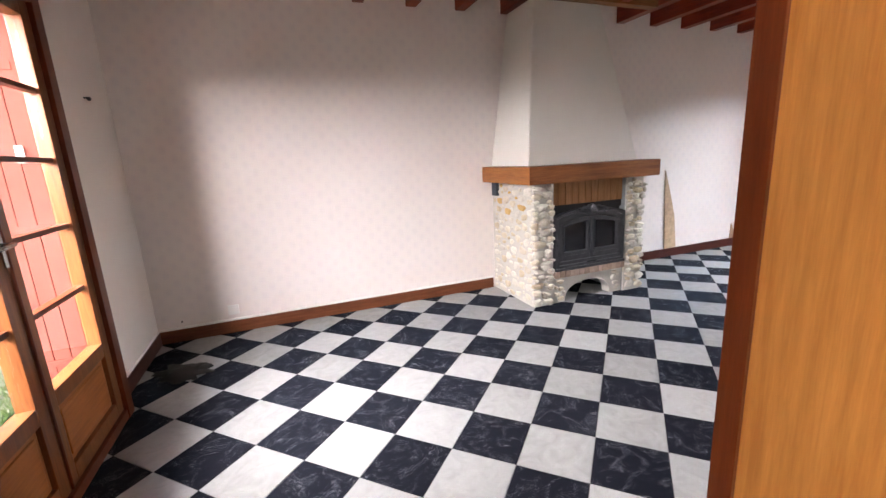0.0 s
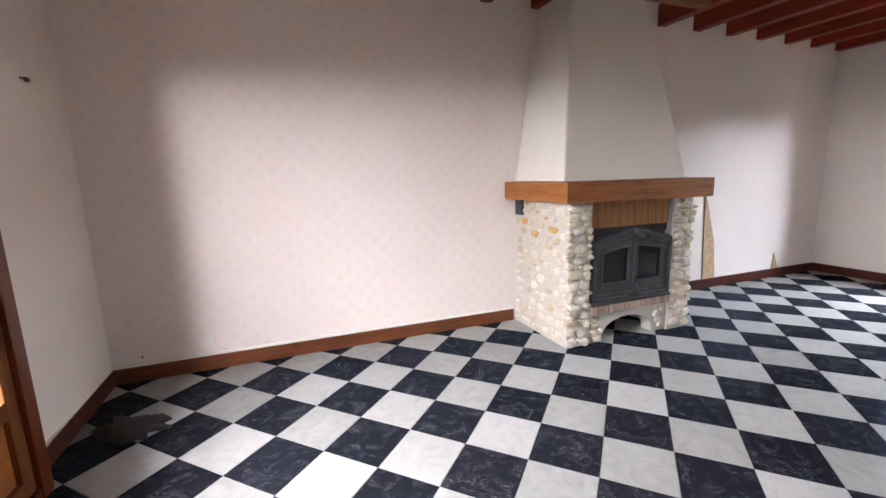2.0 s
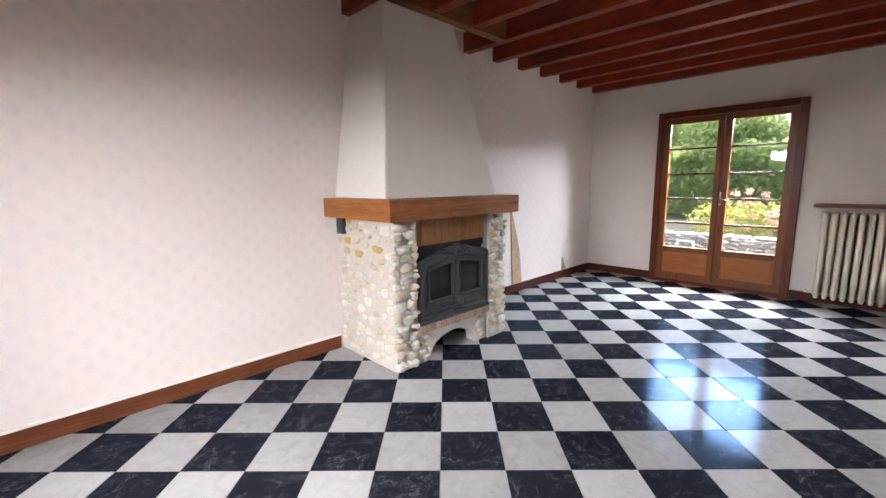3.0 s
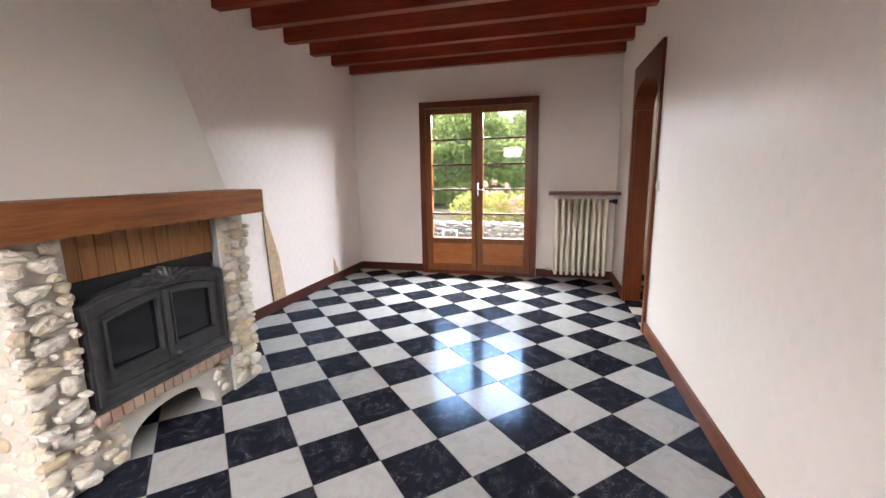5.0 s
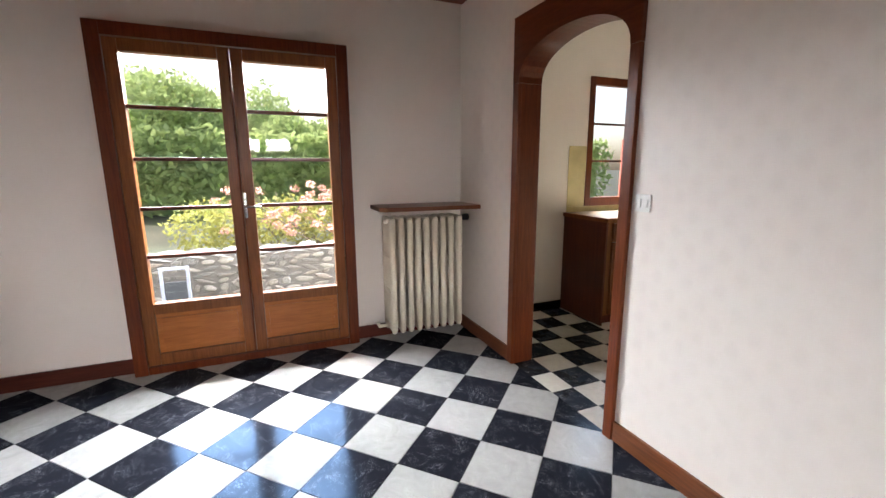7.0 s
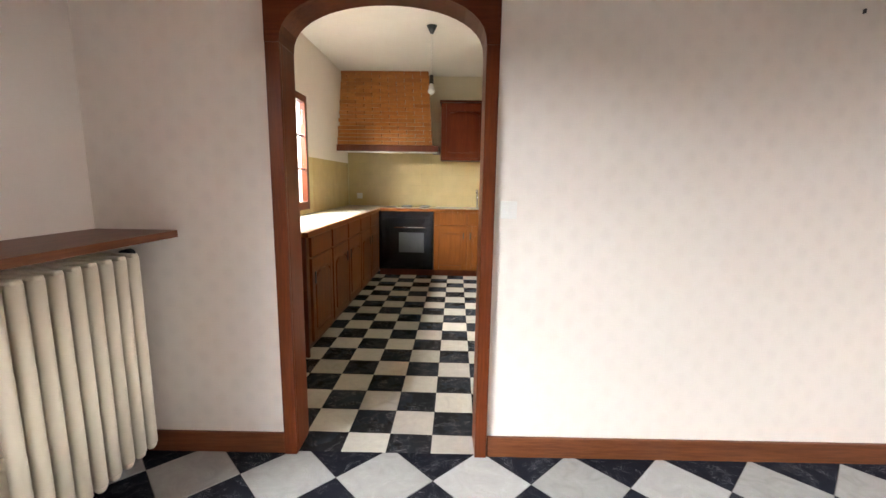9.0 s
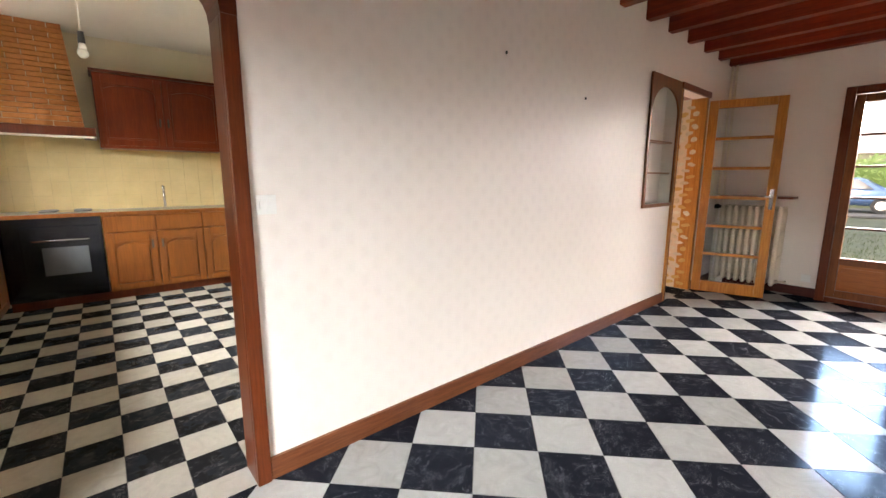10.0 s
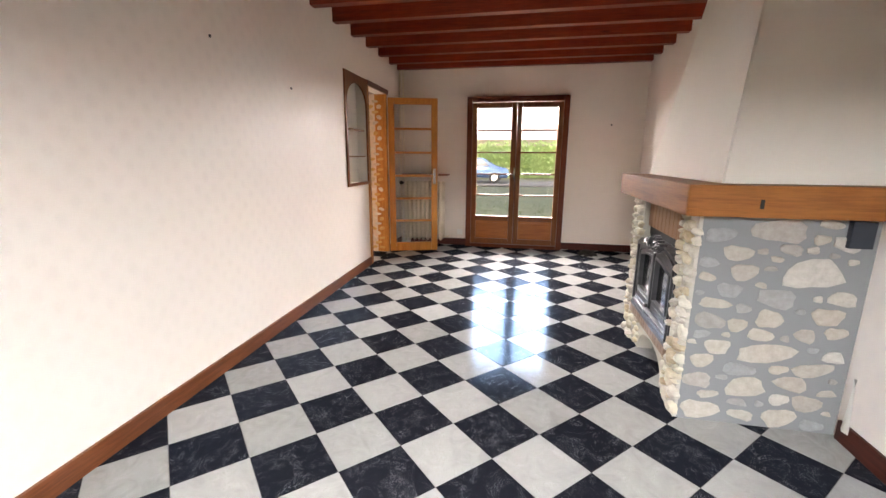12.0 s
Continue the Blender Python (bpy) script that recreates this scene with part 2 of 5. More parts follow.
M_STONE = stone_mat("rubble_stone", [(0.58, 0.5, 0.37), (0.68, 0.62, 0.5), (0.52, 0.42, 0.28), (0.6, 0.55, 0.46), (0.73, 0.69, 0.6), (0.5, 0.46, 0.4)])
M_OCHRE = stone_mat("ochre_stone", [(0.55, 0.32, 0.09), (0.6, 0.4, 0.16)])
M_MORTAR = plaster("mortar", (0.5, 0.47, 0.41), 45, 0.7)
M_GREYMORTAR = plaster("grey_mortar", (0.22, 0.228, 0.232), 30, 0.8)
M_IRON = plain("cast_iron", (0.07, 0.07, 0.073), 0.33, 0.5, 0.25, 20, 0.35)
M_SOOT = plain("sooted_glass", (0.012, 0.011, 0.013), 0.08, 0, 0.3, 9)
# Black of the valves, and shade put as colour into gaps, slots and firebox.
M_BLACK_AND_SHADE = plain("black_and_opening_shade", (0.01, 0.01, 0.01), 0.8)
M_BRICK = stone_mat("hearth_brick", [(0.32, 0.22, 0.16), (0.42, 0.3, 0.23), (0.36, 0.25, 0.19)])
M_HOODBRICK = stone_mat("orange_brick", [(0.45, 0.17, 0.05), (0.52, 0.21, 0.06), (0.4, 0.15, 0.045)])
M_RAD = plain("cream_enamel", (0.76, 0.69, 0.55), 0.42, 0, 0.05, 5, 0.1, 0.3)
M_STEEL = plain("brushed_steel", (0.55, 0.55, 0.55), 0.25, 1.0)
M_PLASTIC = plain("white_plastic", (0.78, 0.77, 0.73), 0.35, 0, 0.03)
M_TILEY = plain("yellow_tile", (0.6, 0.465, 0.235), 0.22, 0, 0.06)
M_COUNTER = plain("pale_worktop", (0.62, 0.58, 0.5), 0.2, 0, 0.15, 12)
M_GLASS = glass("window_glass")
M_BULB = plain("bulb_glass", (0.85, 0.85, 0.82), 0.15)
M_OVEN = plain("black_enamel", (0.008, 0.008, 0.01), 0.12)
M_OVENGLASS = plain("oven_window", (0.1, 0.11, 0.12), 0.06)
M_SHUTTER = plain("terracotta_paint", (0.15, 0.044, 0.032), 0.9, 0, 0.12, 5, 0.15, 0.05)
M_RENDER = plaster("house_render", (0.6, 0.48, 0.4))
M_VENT = plain("dark_vent", (0.02, 0.025, 0.035), 0.5)
M_CORRUG = plain("bare_particle_board", (0.45, 0.31, 0.19), 0.8, 0, 0.2, 30)
M_GRASS = foliage("grass_blades", (0.015, 0.035, 0.008), (0.045, 0.07, 0.02), 2.0)
M_SOIL = foliage("lawn_ground", (0.018, 0.032, 0.01), (0.06, 0.06, 0.03), 1.6, False)
M_ROAD = plain("asphalt", (0.06, 0.06, 0.06), 0.9)
M_LEAF = foliage("green_leaves", (0.12, 0.19, 0.06), (0.34, 0.42, 0.18), 0.9)
M_CONIFER = foliage("conifer_leaves", (0.02, 0.05, 0.025), (0.05, 0.1, 0.045), 1.2)
M_PINK = foliage("faded_pink_flowers", (0.26, 0.11, 0.085), (0.42, 0.22, 0.17), 5, False)
M_BARK = plain("bark", (0.12, 0.09, 0.06), 0.9)
M_WSTONE = stone_mat("garden_stone", [(0.11, 0.1, 0.095), (0.2, 0.19, 0.175), (0.15, 0.13, 0.115), (0.09, 0.09, 0.088)])
M_CAR = plain("blue_car_paint", (0.1, 0.17, 0.32), 0.2, 0.3, 0.05)
M_TYRE = plain("tyre_rubber", (0.02, 0.02, 0.02), 0.8)
M_CHAIRP = plain("pale_blue_fabric", (0.22, 0.25, 0.32), 0.7)


# ---- mesh helpers ----
def box(bm, x0, y0, z0, x1, y1, z1, bevel=0.0):
    r = bmesh.ops.create_cube(bm, size=1.0)
    vs = r["verts"]
    for v in vs:
        v.co = Vector(((x0 + x1) / 2 + v.co.x * (x1 - x0), (y0 + y1) / 2 + v.co.y * (y1 - y0), (z0 + z1) / 2 + v.co.z * (z1 - z0)))
    if bevel:
        es = list({e for v in vs for e in v.link_edges})
        bmesh.ops.bevel(bm, geom=es, offset=bevel, segments=2, profile=0.7, affect="EDGES")


def boxes(*bs, bevel=0.0):
    bm = bmesh.new()
    for b in bs:
        box(bm, *b, bevel=bevel)
    return bm


def cyl(bm, a, b, r0, r1=None, seg=16, caps=True):
    a, b = Vector(a), Vector(b)
    m = Matrix.Translation((a + b) / 2) @ (b - a).to_track_quat("Z", "Y").to_matrix().to_4x4()
    bmesh.ops.create_cone(bm, cap_ends=caps, segments=seg, radius1=r0, radius2=r0 if r1 is None else r1, depth=(b - a).length, matrix=m)


def ball(bm, c, r, scale=(1, 1, 1), seg=16):
    bmesh.ops.create_uvsphere(bm, u_segments=seg, v_segments=seg // 2, radius=r, matrix=Matrix.Translation(c) @ Matrix.Diagonal((*scale, 1)))


def prism(bm, pts, a, b, axis="y"):
    """A flat outline in the other two axes, drawn out from a to b along axis."""
    def at(p, d):
        return {"x": (d, p[0], p[1]), "y": (p[0], d, p[1]), "z": (p[0], p[1], d)}[axis]
    lo = [bm.verts.new(at(p, a)) for p in pts]
    hi = [bm.verts.new(at(p, b)) for p in pts]
    bm.faces.new(lo)
    bm.faces.new(hi[::-1])
    for i in range(len(pts)):
        j = (i + 1) % len(pts)
        bm.faces.new((lo[j], lo[i], hi[i], hi[j]))


def link(name, bm, mat, smooth=False):
    me = bpy.data.meshes.new(name)
    bmesh.ops.recalc_face_normals(bm, faces=bm.faces)
    if smooth:
        for f in bm.faces:
            f.smooth = True
    bm.to_mesh(me)
    bm.free()
    me.materials.append(mat)
    return new(name, me)


def part(name, bm, mat, parent, label="", smooth=False):
    ob = link(name, bm, mat, smooth)
    ob.parent = parent
    return tagged(ob, label)


def thing(name, label, category, at=(0, 0, 0), group=""):
    ob = new(name)
    ob.location = at
    return tagged(ob, label, category, group)


def shell(name, bm, mat, label="", smooth=False):
    return tagged(link(name, bm, mat, smooth), label, kind="structure")


def wall_x(name, y0, y1, x0, x1, z0, z1, holes, mat, label=""):
    """A wall that runs along x, with rectangular holes (x0, x1, z0, z1), side by side."""
    bm = bmesh.new()
    x = x0
    for a, b, c, d in sorted(holes):
        if a > x:
            box(bm, x, y0, z0, a, y1, z1)
        if c > z0:
            box(bm, a, y0, z0, b, y1, c)
        if d < z1:
            box(bm, a, y0, d, b, y1, z1)
        x = b
    if x < x1:
        box(bm, x, y0, z0, x1, y1, z1)
    return shell(name, bm, mat, label)


def wall_y(name, x0, x1, y0, y1, z0, z1, holes, mat, label=""):
    bm = bmesh.new()
    y = y0
    for a, b, c, d in sorted(holes):
        if a > y:
            box(bm, x0, y, z0, x1, a, z1)
        if c > z0:
            box(bm, x0, a, z0, x1, b, c)
        if d < z1:
            box(bm, x0, a, d, x1, b, z1)
        y = b
    if y < y1:
        box(bm, x0, y, z0, x1, y1, z1)
    return shell(name, bm, mat, label)


# ---- plan of the house, metres ----
WX, EX = -0.12, 7.02                 # inner faces of the west and east walls
SY, NY = 0.245, 3.53                  # inner faces of the south and north walls of the long room
CZ = 2.72                            # ceiling
BZ = 2.54                            # underside of the beams
DA = (1.14, 2.54, 2.145)              # west french window: y from, y to, height
DB = (1.17, 2.62, 2.145)              # east french window
KX, KY = 4.2, -4.05                  # kitchen: west and south ends
HX, HY = 2.6, -2.6                   # hall: east and south ends
ARCH = (5.33, 6.165)                  # inner sides of the arched opening
DOORWAY = (0.56, 1.285, 2.12)         # doorway to the hall
NICHE = (1.325, 1.93, 1.02, 2.15)      # recess with shelves

wall_x("wall_north", NY, NY + 0.3, WX - 0.3, EX + 0.3, 0, 2.9, [], M_PAPER, "pale damask wallpapered wall with glossy rosettes")
wall_y("wall_west", WX - 0.3, WX, HY - 0.2, NY, 0, 2.9, [(DA[0], DA[1], 0.0, DA[2]), (-1.95, -0.95, 0.0, 2.1)], M_PLAIN, "pale pinkish textured wall")
wall_y("wall_east", EX, EX + 0.3, KY - 0.2, NY, 0, 2.9, [(DB[0], DB[1], 0.0, DB[2]), (-2.4, -1.0, 0.97, 2.13)], M_PLAIN, "pale pinkish textured wall")
wall_x("wall_south", 0.11, SY, WX, EX, 0, 2.9, [(DOORWAY[0], DOORWAY[1], 0, DOORWAY[2]), (NICHE[0], NICHE[1], NICHE[2], NICHE[3]), (ARCH[0] - 0.03, ARCH[1] + 0.03, 0, 2.2)], M_PAPER_S, "cream damask wallpapered wall")
wall_x("kitchen_wall_south", KY - 0.2, KY, KX - 0.2, EX, 0, 2.9, [], M_KWALL)
wall_y("kitchen_wall_west", KX - 0.2, KX, KY, 0.088, 0, 2.9, [], M_KWALL)
wall_x("hall_wall_south", HY - 0.2, HY, WX, HX + 0.2, 0, 2.9, [], M_PLAIN)
wall_y("hall_wall_east", HX, HX + 0.2, HY, 0.08, 0, 2.9, [], M_PLAIN)
shell("ceiling", boxes((WX - 0.3, KY - 0.2, 2.9, EX + 0.3, NY + 0.3, 3.0), (WX, SY, CZ, EX, NY, CZ + 0.05), (KX, KY, 2.73, EX, 0.08, 2.78), (WX, HY, 2.6, HX, 0.08, 2.65)), M_CEIL, "cream plastered ceiling")
shell("roof", boxes((WX - 0.5, KY - 0.8, 3.0, EX + 0.7, NY + 0.8, 3.2)), M_RENDER)


TILT = 0.0235                        # the south wall runs slightly askew to the rest of the room


def south_y(x):
    return SY + TILT * (x - 5.6)


def askew():
    """Turns what belongs to the south wall by its small angle."""
    m = Matrix.Translation((5.6, SY, 0)) @ Matrix.Rotation(math.atan(TILT), 4, "Z") @ Matrix.Translation((-5.6, -SY, 0))
    names = ("wall_south", "doorway_casing", "wall_niche", "glazed_door", "light_switch", "wall_nail", "framed_card", "white_card", "baseboard_south", "arched_doorway")
    for o in list(scene.objects):
        if o.parent is None and o.name.split(".")[0] in names:
            o.matrix_basis = m @ o.matrix_basis


# ---- ceiling beams ----
def beam(x, y0, y1):
    bm = boxes((x, y0, BZ, x + 0.09, y1, CZ + 0.01), bevel=0.006)
    ob = link("ceiling_beam", bm, M_BEAM)
    return tagged(ob, "red-brown stained wooden ceiling beam", "beam", "ceiling beams")


BX0, BSTEP, TRIM_Y = 1.158, 0.443, 3.02
for k in range(-3, 14):
    x = BX0 + BSTEP * k
    x = min(max(x, WX + 0.004), EX - 0.095)
    stop = TRIM_Y if k in (5, 6) else NY
    beam(x, south_y(x) - 0.05, stop)
trimmer = link("trimmer_beam", boxes((BX0 + BSTEP * 4 + 0.092, TRIM_Y + 0.002, BZ - 0.01, BX0 + BSTEP * 7 - 0.002, TRIM_Y + 0.09, CZ + 0.01), bevel=0.006), wood("trimmer_wood", (0.13, 0.045, 0.014), (0.3, 0.12, 0.04), "x", 0.42))
tagged(trimmer, "orange-brown wooden trimmer beam in front of the chimney hood", "beam")


# ---- french windows ----
def french_window(name, x, y0, y1, h, inward, label):
    """A pair of glazed door leaves, each with five panes over a panel; inward: +1 if the room lies towards +x."""
    th = thing(name, label, "french window", (x, y0, 0))
    w = y1 - y0
    s = inward

    def bx(a, b, c, d, e, f):
        lo, hi = sorted((s * a, s * b))
        return (lo, c, e, hi, d, f)

    part("door_frame", boxes(bx(-0.06, 0.05, 0, 0.075, 0, h), bx(-0.06, 0.05, w - 0.075, w, 0, h), bx(-0.06, 0.05, 0.0755, w - 0.0755, h - 0.075, h), bx(-0.06, 0.045, 0.0755, w - 0.0755, 0, 0.05), bevel=0.004), M_DARKZ, th, "dark brown varnished frame")
    lw = (w - 0.15) / 2
    for k in (0, 1):
        ya = 0.076 + k * lw
        yb = ya + lw - 0.002
        leaf = part("door_leaf", boxes(bx(-0.03, 0.03, ya, ya + 0.07, 0.055, h - 0.08), bx(-0.03, 0.03, yb - 0.07, yb, 0.055, h - 0.08), bx(-0.03, 0.03, ya + 0.0705, yb - 0.0705, h - 0.15, h - 0.08), bx(-0.03, 0.03, ya + 0.0705, yb - 0.0705, 0.055, 0.13), bx(-0.03, 0.03, ya + 0.0705, yb - 0.0705, 0.4, 0.47), bevel=0.004), M_DOOR, th, "brown varnished door leaf")
        part("door_panel", boxes(bx(-0.012, 0.012, ya + 0.071, yb - 0.071, 0.131, 0.399), bx(-0.012, 0.02, ya + 0.1, yb - 0.1, 0.16, 0.37), bevel=0.004), M_PANEL, leaf, "orange-brown raised panel")
        z0, z1 = 0.471, h - 0.151
        step = (z1 - z0) / 5
        for i in range(1, 5):
            part("glazing_bar", boxes(bx(-0.018, 0.018, ya + 0.071, yb - 0.071, z0 + step * i - 0.011, z0 + step * i + 0.011), bevel=0.003), M_DARKX, leaf)
        for i in range(5):
            g = part("pane", boxes(bx(-0.003, 0.003, ya + 0.071, yb - 0.071, z0 + step * i + 0.0115, z0 + step * (i + 1) - 0.0115)), M_GLASS, leaf)
            g.visible_shadow = False
    hb = bmesh.new()
    box(hb, *bx(0.031, 0.038, w / 2 - 0.022, w / 2 - 0.002, 1.0, 1.17), bevel=0.002)
    cyl(hb, (s * 0.036, w / 2 - 0.012, 1.08), (s * 0.075, w / 2 - 0.012, 1.08), 0.009)
    cyl(hb, (s * 0.072, w / 2 - 0.012, 1.08), (s * 0.072, w / 2 - 0.11, 1.075), 0.009, 0.007)
    part("door_handle", hb, M_STEEL, th, "worn steel lever handle", True)
    rod = bmesh.new()
    cyl(rod, (s * 0.034, w / 2 + 0.008, 0.06), (s * 0.034, w / 2 + 0.008, h - 0.1), 0.006)
    part("locking_rod", rod, M_DARKZ, th)
    return th


french_window("french_window", WX + 0.045, DA[0], DA[1], DA[2], 1, "closed brown french window with ten panes and orange-brown panels")
french_window("french_window", EX - 0.04, DB[0], DB[1], DB[2], -1, "closed brown french window with ten panes facing the garden")


# ---- fireplace ----
FX0, FX1, FY = 2.79, 3.98, 2.80
fp = thing("fireplace", "rubble stone fireplace with wooden mantel and cast iron insert", "fireplace", (0, 0, 0))
body = bmesh.new()
PW = 0.21
box(body, FX0 + 0.02, FY + 0.02, 0, FX0 + PW, NY - 0.002, 1.055)
cheek_w = part("cheek", body, M_MORTAR, fp, "pale grey mortar cheek set with rubble")
cheek_e = part("cheek", boxes((FX1 - PW, FY + 0.022, 0, FX1 - 0.02, NY - 0.002, 1.055)), M_GREYMORTAR, fp, "grey mortar cheek set with flat fieldstones")
part("cheek_face", boxes((FX1 - PW, FY + 0.004, 0, FX1 - 0.022, FY + 0.0215, 1.055)), M_MORTAR, fp, "pale mortar face set with rubble")
MX0, MX1, MY0, MW = FX0 - 0.09, FX1 + 0.07, FY - 0.09, 0.2
for nm, outline, mat in (
    ("mantel", [(MX0, MY0), (MX1, MY0), (MX1 - MW, MY0 + MW), (MX0 + MW, MY0 + MW)], M_MANTEL),
    ("mantel_return", [(MX0, MY0 + 0.001), (MX0 + MW, MY0 + MW + 0.001), (MX0 + MW, NY - 0.003), (MX0, NY - 0.003)], M_MANTELY),
    ("mantel_return", [(MX1, MY0 + 0.001), (MX1, NY - 0.003), (MX1 - MW, NY - 0.003), (MX1 - MW, MY0 + MW + 0.001)], M_MANTELY),
):
    bm = bmesh.new()
    prism(bm, outline, 1.06, 1.2, "z")
    bmesh.ops.bevel(bm, geom=list(bm.edges), offset=0.004, segments=2, affect="EDGES")
    part(nm, bm, mat, fp, "thick brown wooden mantel beam" if nm == "mantel" else "orange-brown wooden mantel end")
hood = bmesh.new()
h0 = [(2.8, 2.88), (3.95, 2.88), (3.95, NY - 0.002), (2.8, NY - 0.002)]
h1 = [(3.02, 3.13), (3.63, 3.13), (3.63, NY - 0.002), (3.02, NY - 0.002)]
va = [hood.verts.new((x, y, 1.202)) for x, y in h0]
vb = [hood.verts.new((x, y, CZ)) for x, y in h1]
hood.faces.new(va)
hood.faces.new(vb[::-1])
for i in range(4):
    hood.faces.new((va[i], va[(i + 1) % 4], vb[(i + 1) % 4], vb[i]))
bmesh.ops.bevel(hood, geom=[e for e in hood.edges if abs(e.verts[0].co.z - e.verts[1].co.z) > 1], offset=0.006, segments=2, affect="EDGES")
part("hood", hood, M_HOOD, fp, "tapered cream plastered chimney hood")
part("lining", boxes((FX0 + PW + 0.001, 3.25, 0, FX1 - PW - 0.001, NY - 0.01, 1.05)), M_BLACK_AND_SHADE, fp)
part("hearth_slab", boxes((FX0 + PW + 0.001, FY + 0.03, 0.262, FX1 - PW - 0.001, 3.24, 0.29)), M_MORTAR, fp)
n = 15
for i in range(n):
    a = FX0 + PW + 0.004 + (FX1 - FX0 - 2 * PW - 0.008) * i / n
    w = (FX1 - FX0 - 2 * PW - 0.008) / n
    part("hearth_brick", boxes((a + 0.002, FY - 0.012, 0.236, a + w - 0.003, FY + 0.18, 0.292), bevel=0.004), M_BRICK, fp)
arch = bmesh.new()
xm, rw = (FX0 + FX1) / 2, (FX1 - FX0) / 2 - PW - 0.002
pts = [(xm - rw, 0.234), (xm + rw, 0.234), (xm + rw, 0.0)]
pts += [(xm + rw * 0.66 * math.cos(a), 0.17 * math.sin(a) ** 0.8) for a in [math.pi * i / 14 for i in range(15)]]
pts += [(xm - rw, 0.0)]
prism(arch, pts, FY + 0.03, FY + 0.13)
hearth_arch = part("hearth_arch", arch, M_MORTAR, fp, "pale rubble arch under the hearth")
for i in range(11):
    a = FX0 + PW + 0.006 + (FX1 - FX0 - 2 * PW - 0.012) * i / 11
    w = (FX1 - FX0 - 2 * PW - 0.012) / 11
    part("slat", boxes((a, FY + 0.05, 0.86, a + w - 0.003, FY + 0.068, 1.056), bevel=0.004), M_SLAT, fp, "varnished pine board")
ins = bmesh.new()
IX0, IX1, IY = FX0 + PW + 0.012, FX1 - PW - 0.012, FY + 0.02


def arch_outline(x0, x1, z0, zs, rise, n=12):
    return [(x0, z0), (x1, z0), (x1, zs)] + [(x1 + (x0 - x1) * i / n, zs + rise * math.sin(math.pi * i / n) ** 0.6) for i in range(1, n)] + [(x0, zs)]


def ring(bm, outer, inner, y0, y1):
    """A frame between two outlines of equal length, drawn out in y."""
    n = len(outer)
    v = [[bm.verts.new((p[0], y, p[1])) for p in o] for y in (y0, y1) for o in (outer, inner)]
    for i in range(n):
        j = (i + 1) % n
        bm.faces.new((v[0][i], v[0][j], v[1][j], v[1][i]))
        bm.faces.new((v[2][j], v[2][i], v[3][i], v[3][j]))
        bm.faces.new((v[0][j], v[0][i], v[2][i], v[2][j]))
        bm.faces.new((v[1][i], v[1][j], v[3][j], v[3][i]))


ring(ins, arch_outline(IX0, IX1, 0.31, 0.76, 0.055), arch_outline(IX0 + 0.05, IX1 - 0.05, 0.375, 0.7, 0.05), IY - 0.02, IY + 0.04)
ring(ins, arch_outline(IX0 + 0.012, IX1 - 0.012, 0.322, 0.75, 0.05), arch_outline(IX0 + 0.03, IX1 - 0.03, 0.345, 0.73, 0.05), IY - 0.032, IY - 0.02)
box(ins, IX0 - 0.004, IY - 0.035, 0.294, IX1 + 0.004, IY + 0.04, 0.318, bevel=0.006)
stove = part("insert", ins, M_IRON, fp, "grey cast iron fireplace insert")
xc = (IX0 + IX1) / 2
for sgn in (-1, 1):
    d = bmesh.new()
    xa, xb = (IX0 + 0.052, xc - 0.004) if sgn < 0 else (xc + 0.004, IX1 - 0.052)
    zs = 0.695

    def pane_outline(m, drop, low):
        """The door's outline drawn in by m, its top swept up towards the middle of the stove."""
        p = [(xa + m, low), (xb - m, low)]
        for i in range(7):
            f = i / 6
            x = xb - m + (xa - xb + 2 * m) * f
            g = 1 - abs(x - xc) / (xc - IX0 - 0.052)
            p.append((x, zs - drop + 0.05 * math.sin(math.pi / 2 * max(0, g)) ** 0.8))
        return p

    ring(d, pane_outline(0, 0, 0.378), pane_outline(0.034, 0.032, 0.452), IY - 0.015, IY + 0.02)
    ring(d, pane_outline(0.024, 0.022, 0.442), pane_outline(0.036, 0.034, 0.454), IY - 0.024, IY - 0.0155)
    dd = part("stove_door", d, M_IRON, stove, "cast iron door")
    g = bmesh.new()
    prism(g, pane_outline(0.037, 0.035, 0.455), IY + 0.004, IY + 0.01)
    part("stove_glass", g, M_SOOT, stove, "sooted glass")
    for zz, hh in ((0.40, 0.022),):
        part("door_moulding", boxes((xa + 0.03, IY - 0.021, zz, xb - 0.03, IY - 0.0155, zz + hh), bevel=0.002), M_IRON, dd)
part("stove_mullion", boxes((xc - 0.014, IY - 0.03, 0.385, xc + 0.014, IY - 0.0155, 0.745), bevel=0.004), M_IRON, stove, "cast iron meeting bar")
# Thin black strip in place of the slot's dark depth.
part("air_slot", boxes((xc - 0.05, IY - 0.034, 0.343, xc + 0.05, IY - 0.0325, 0.352)), M_BLACK_AND_SHADE, stove, "dark air slot")


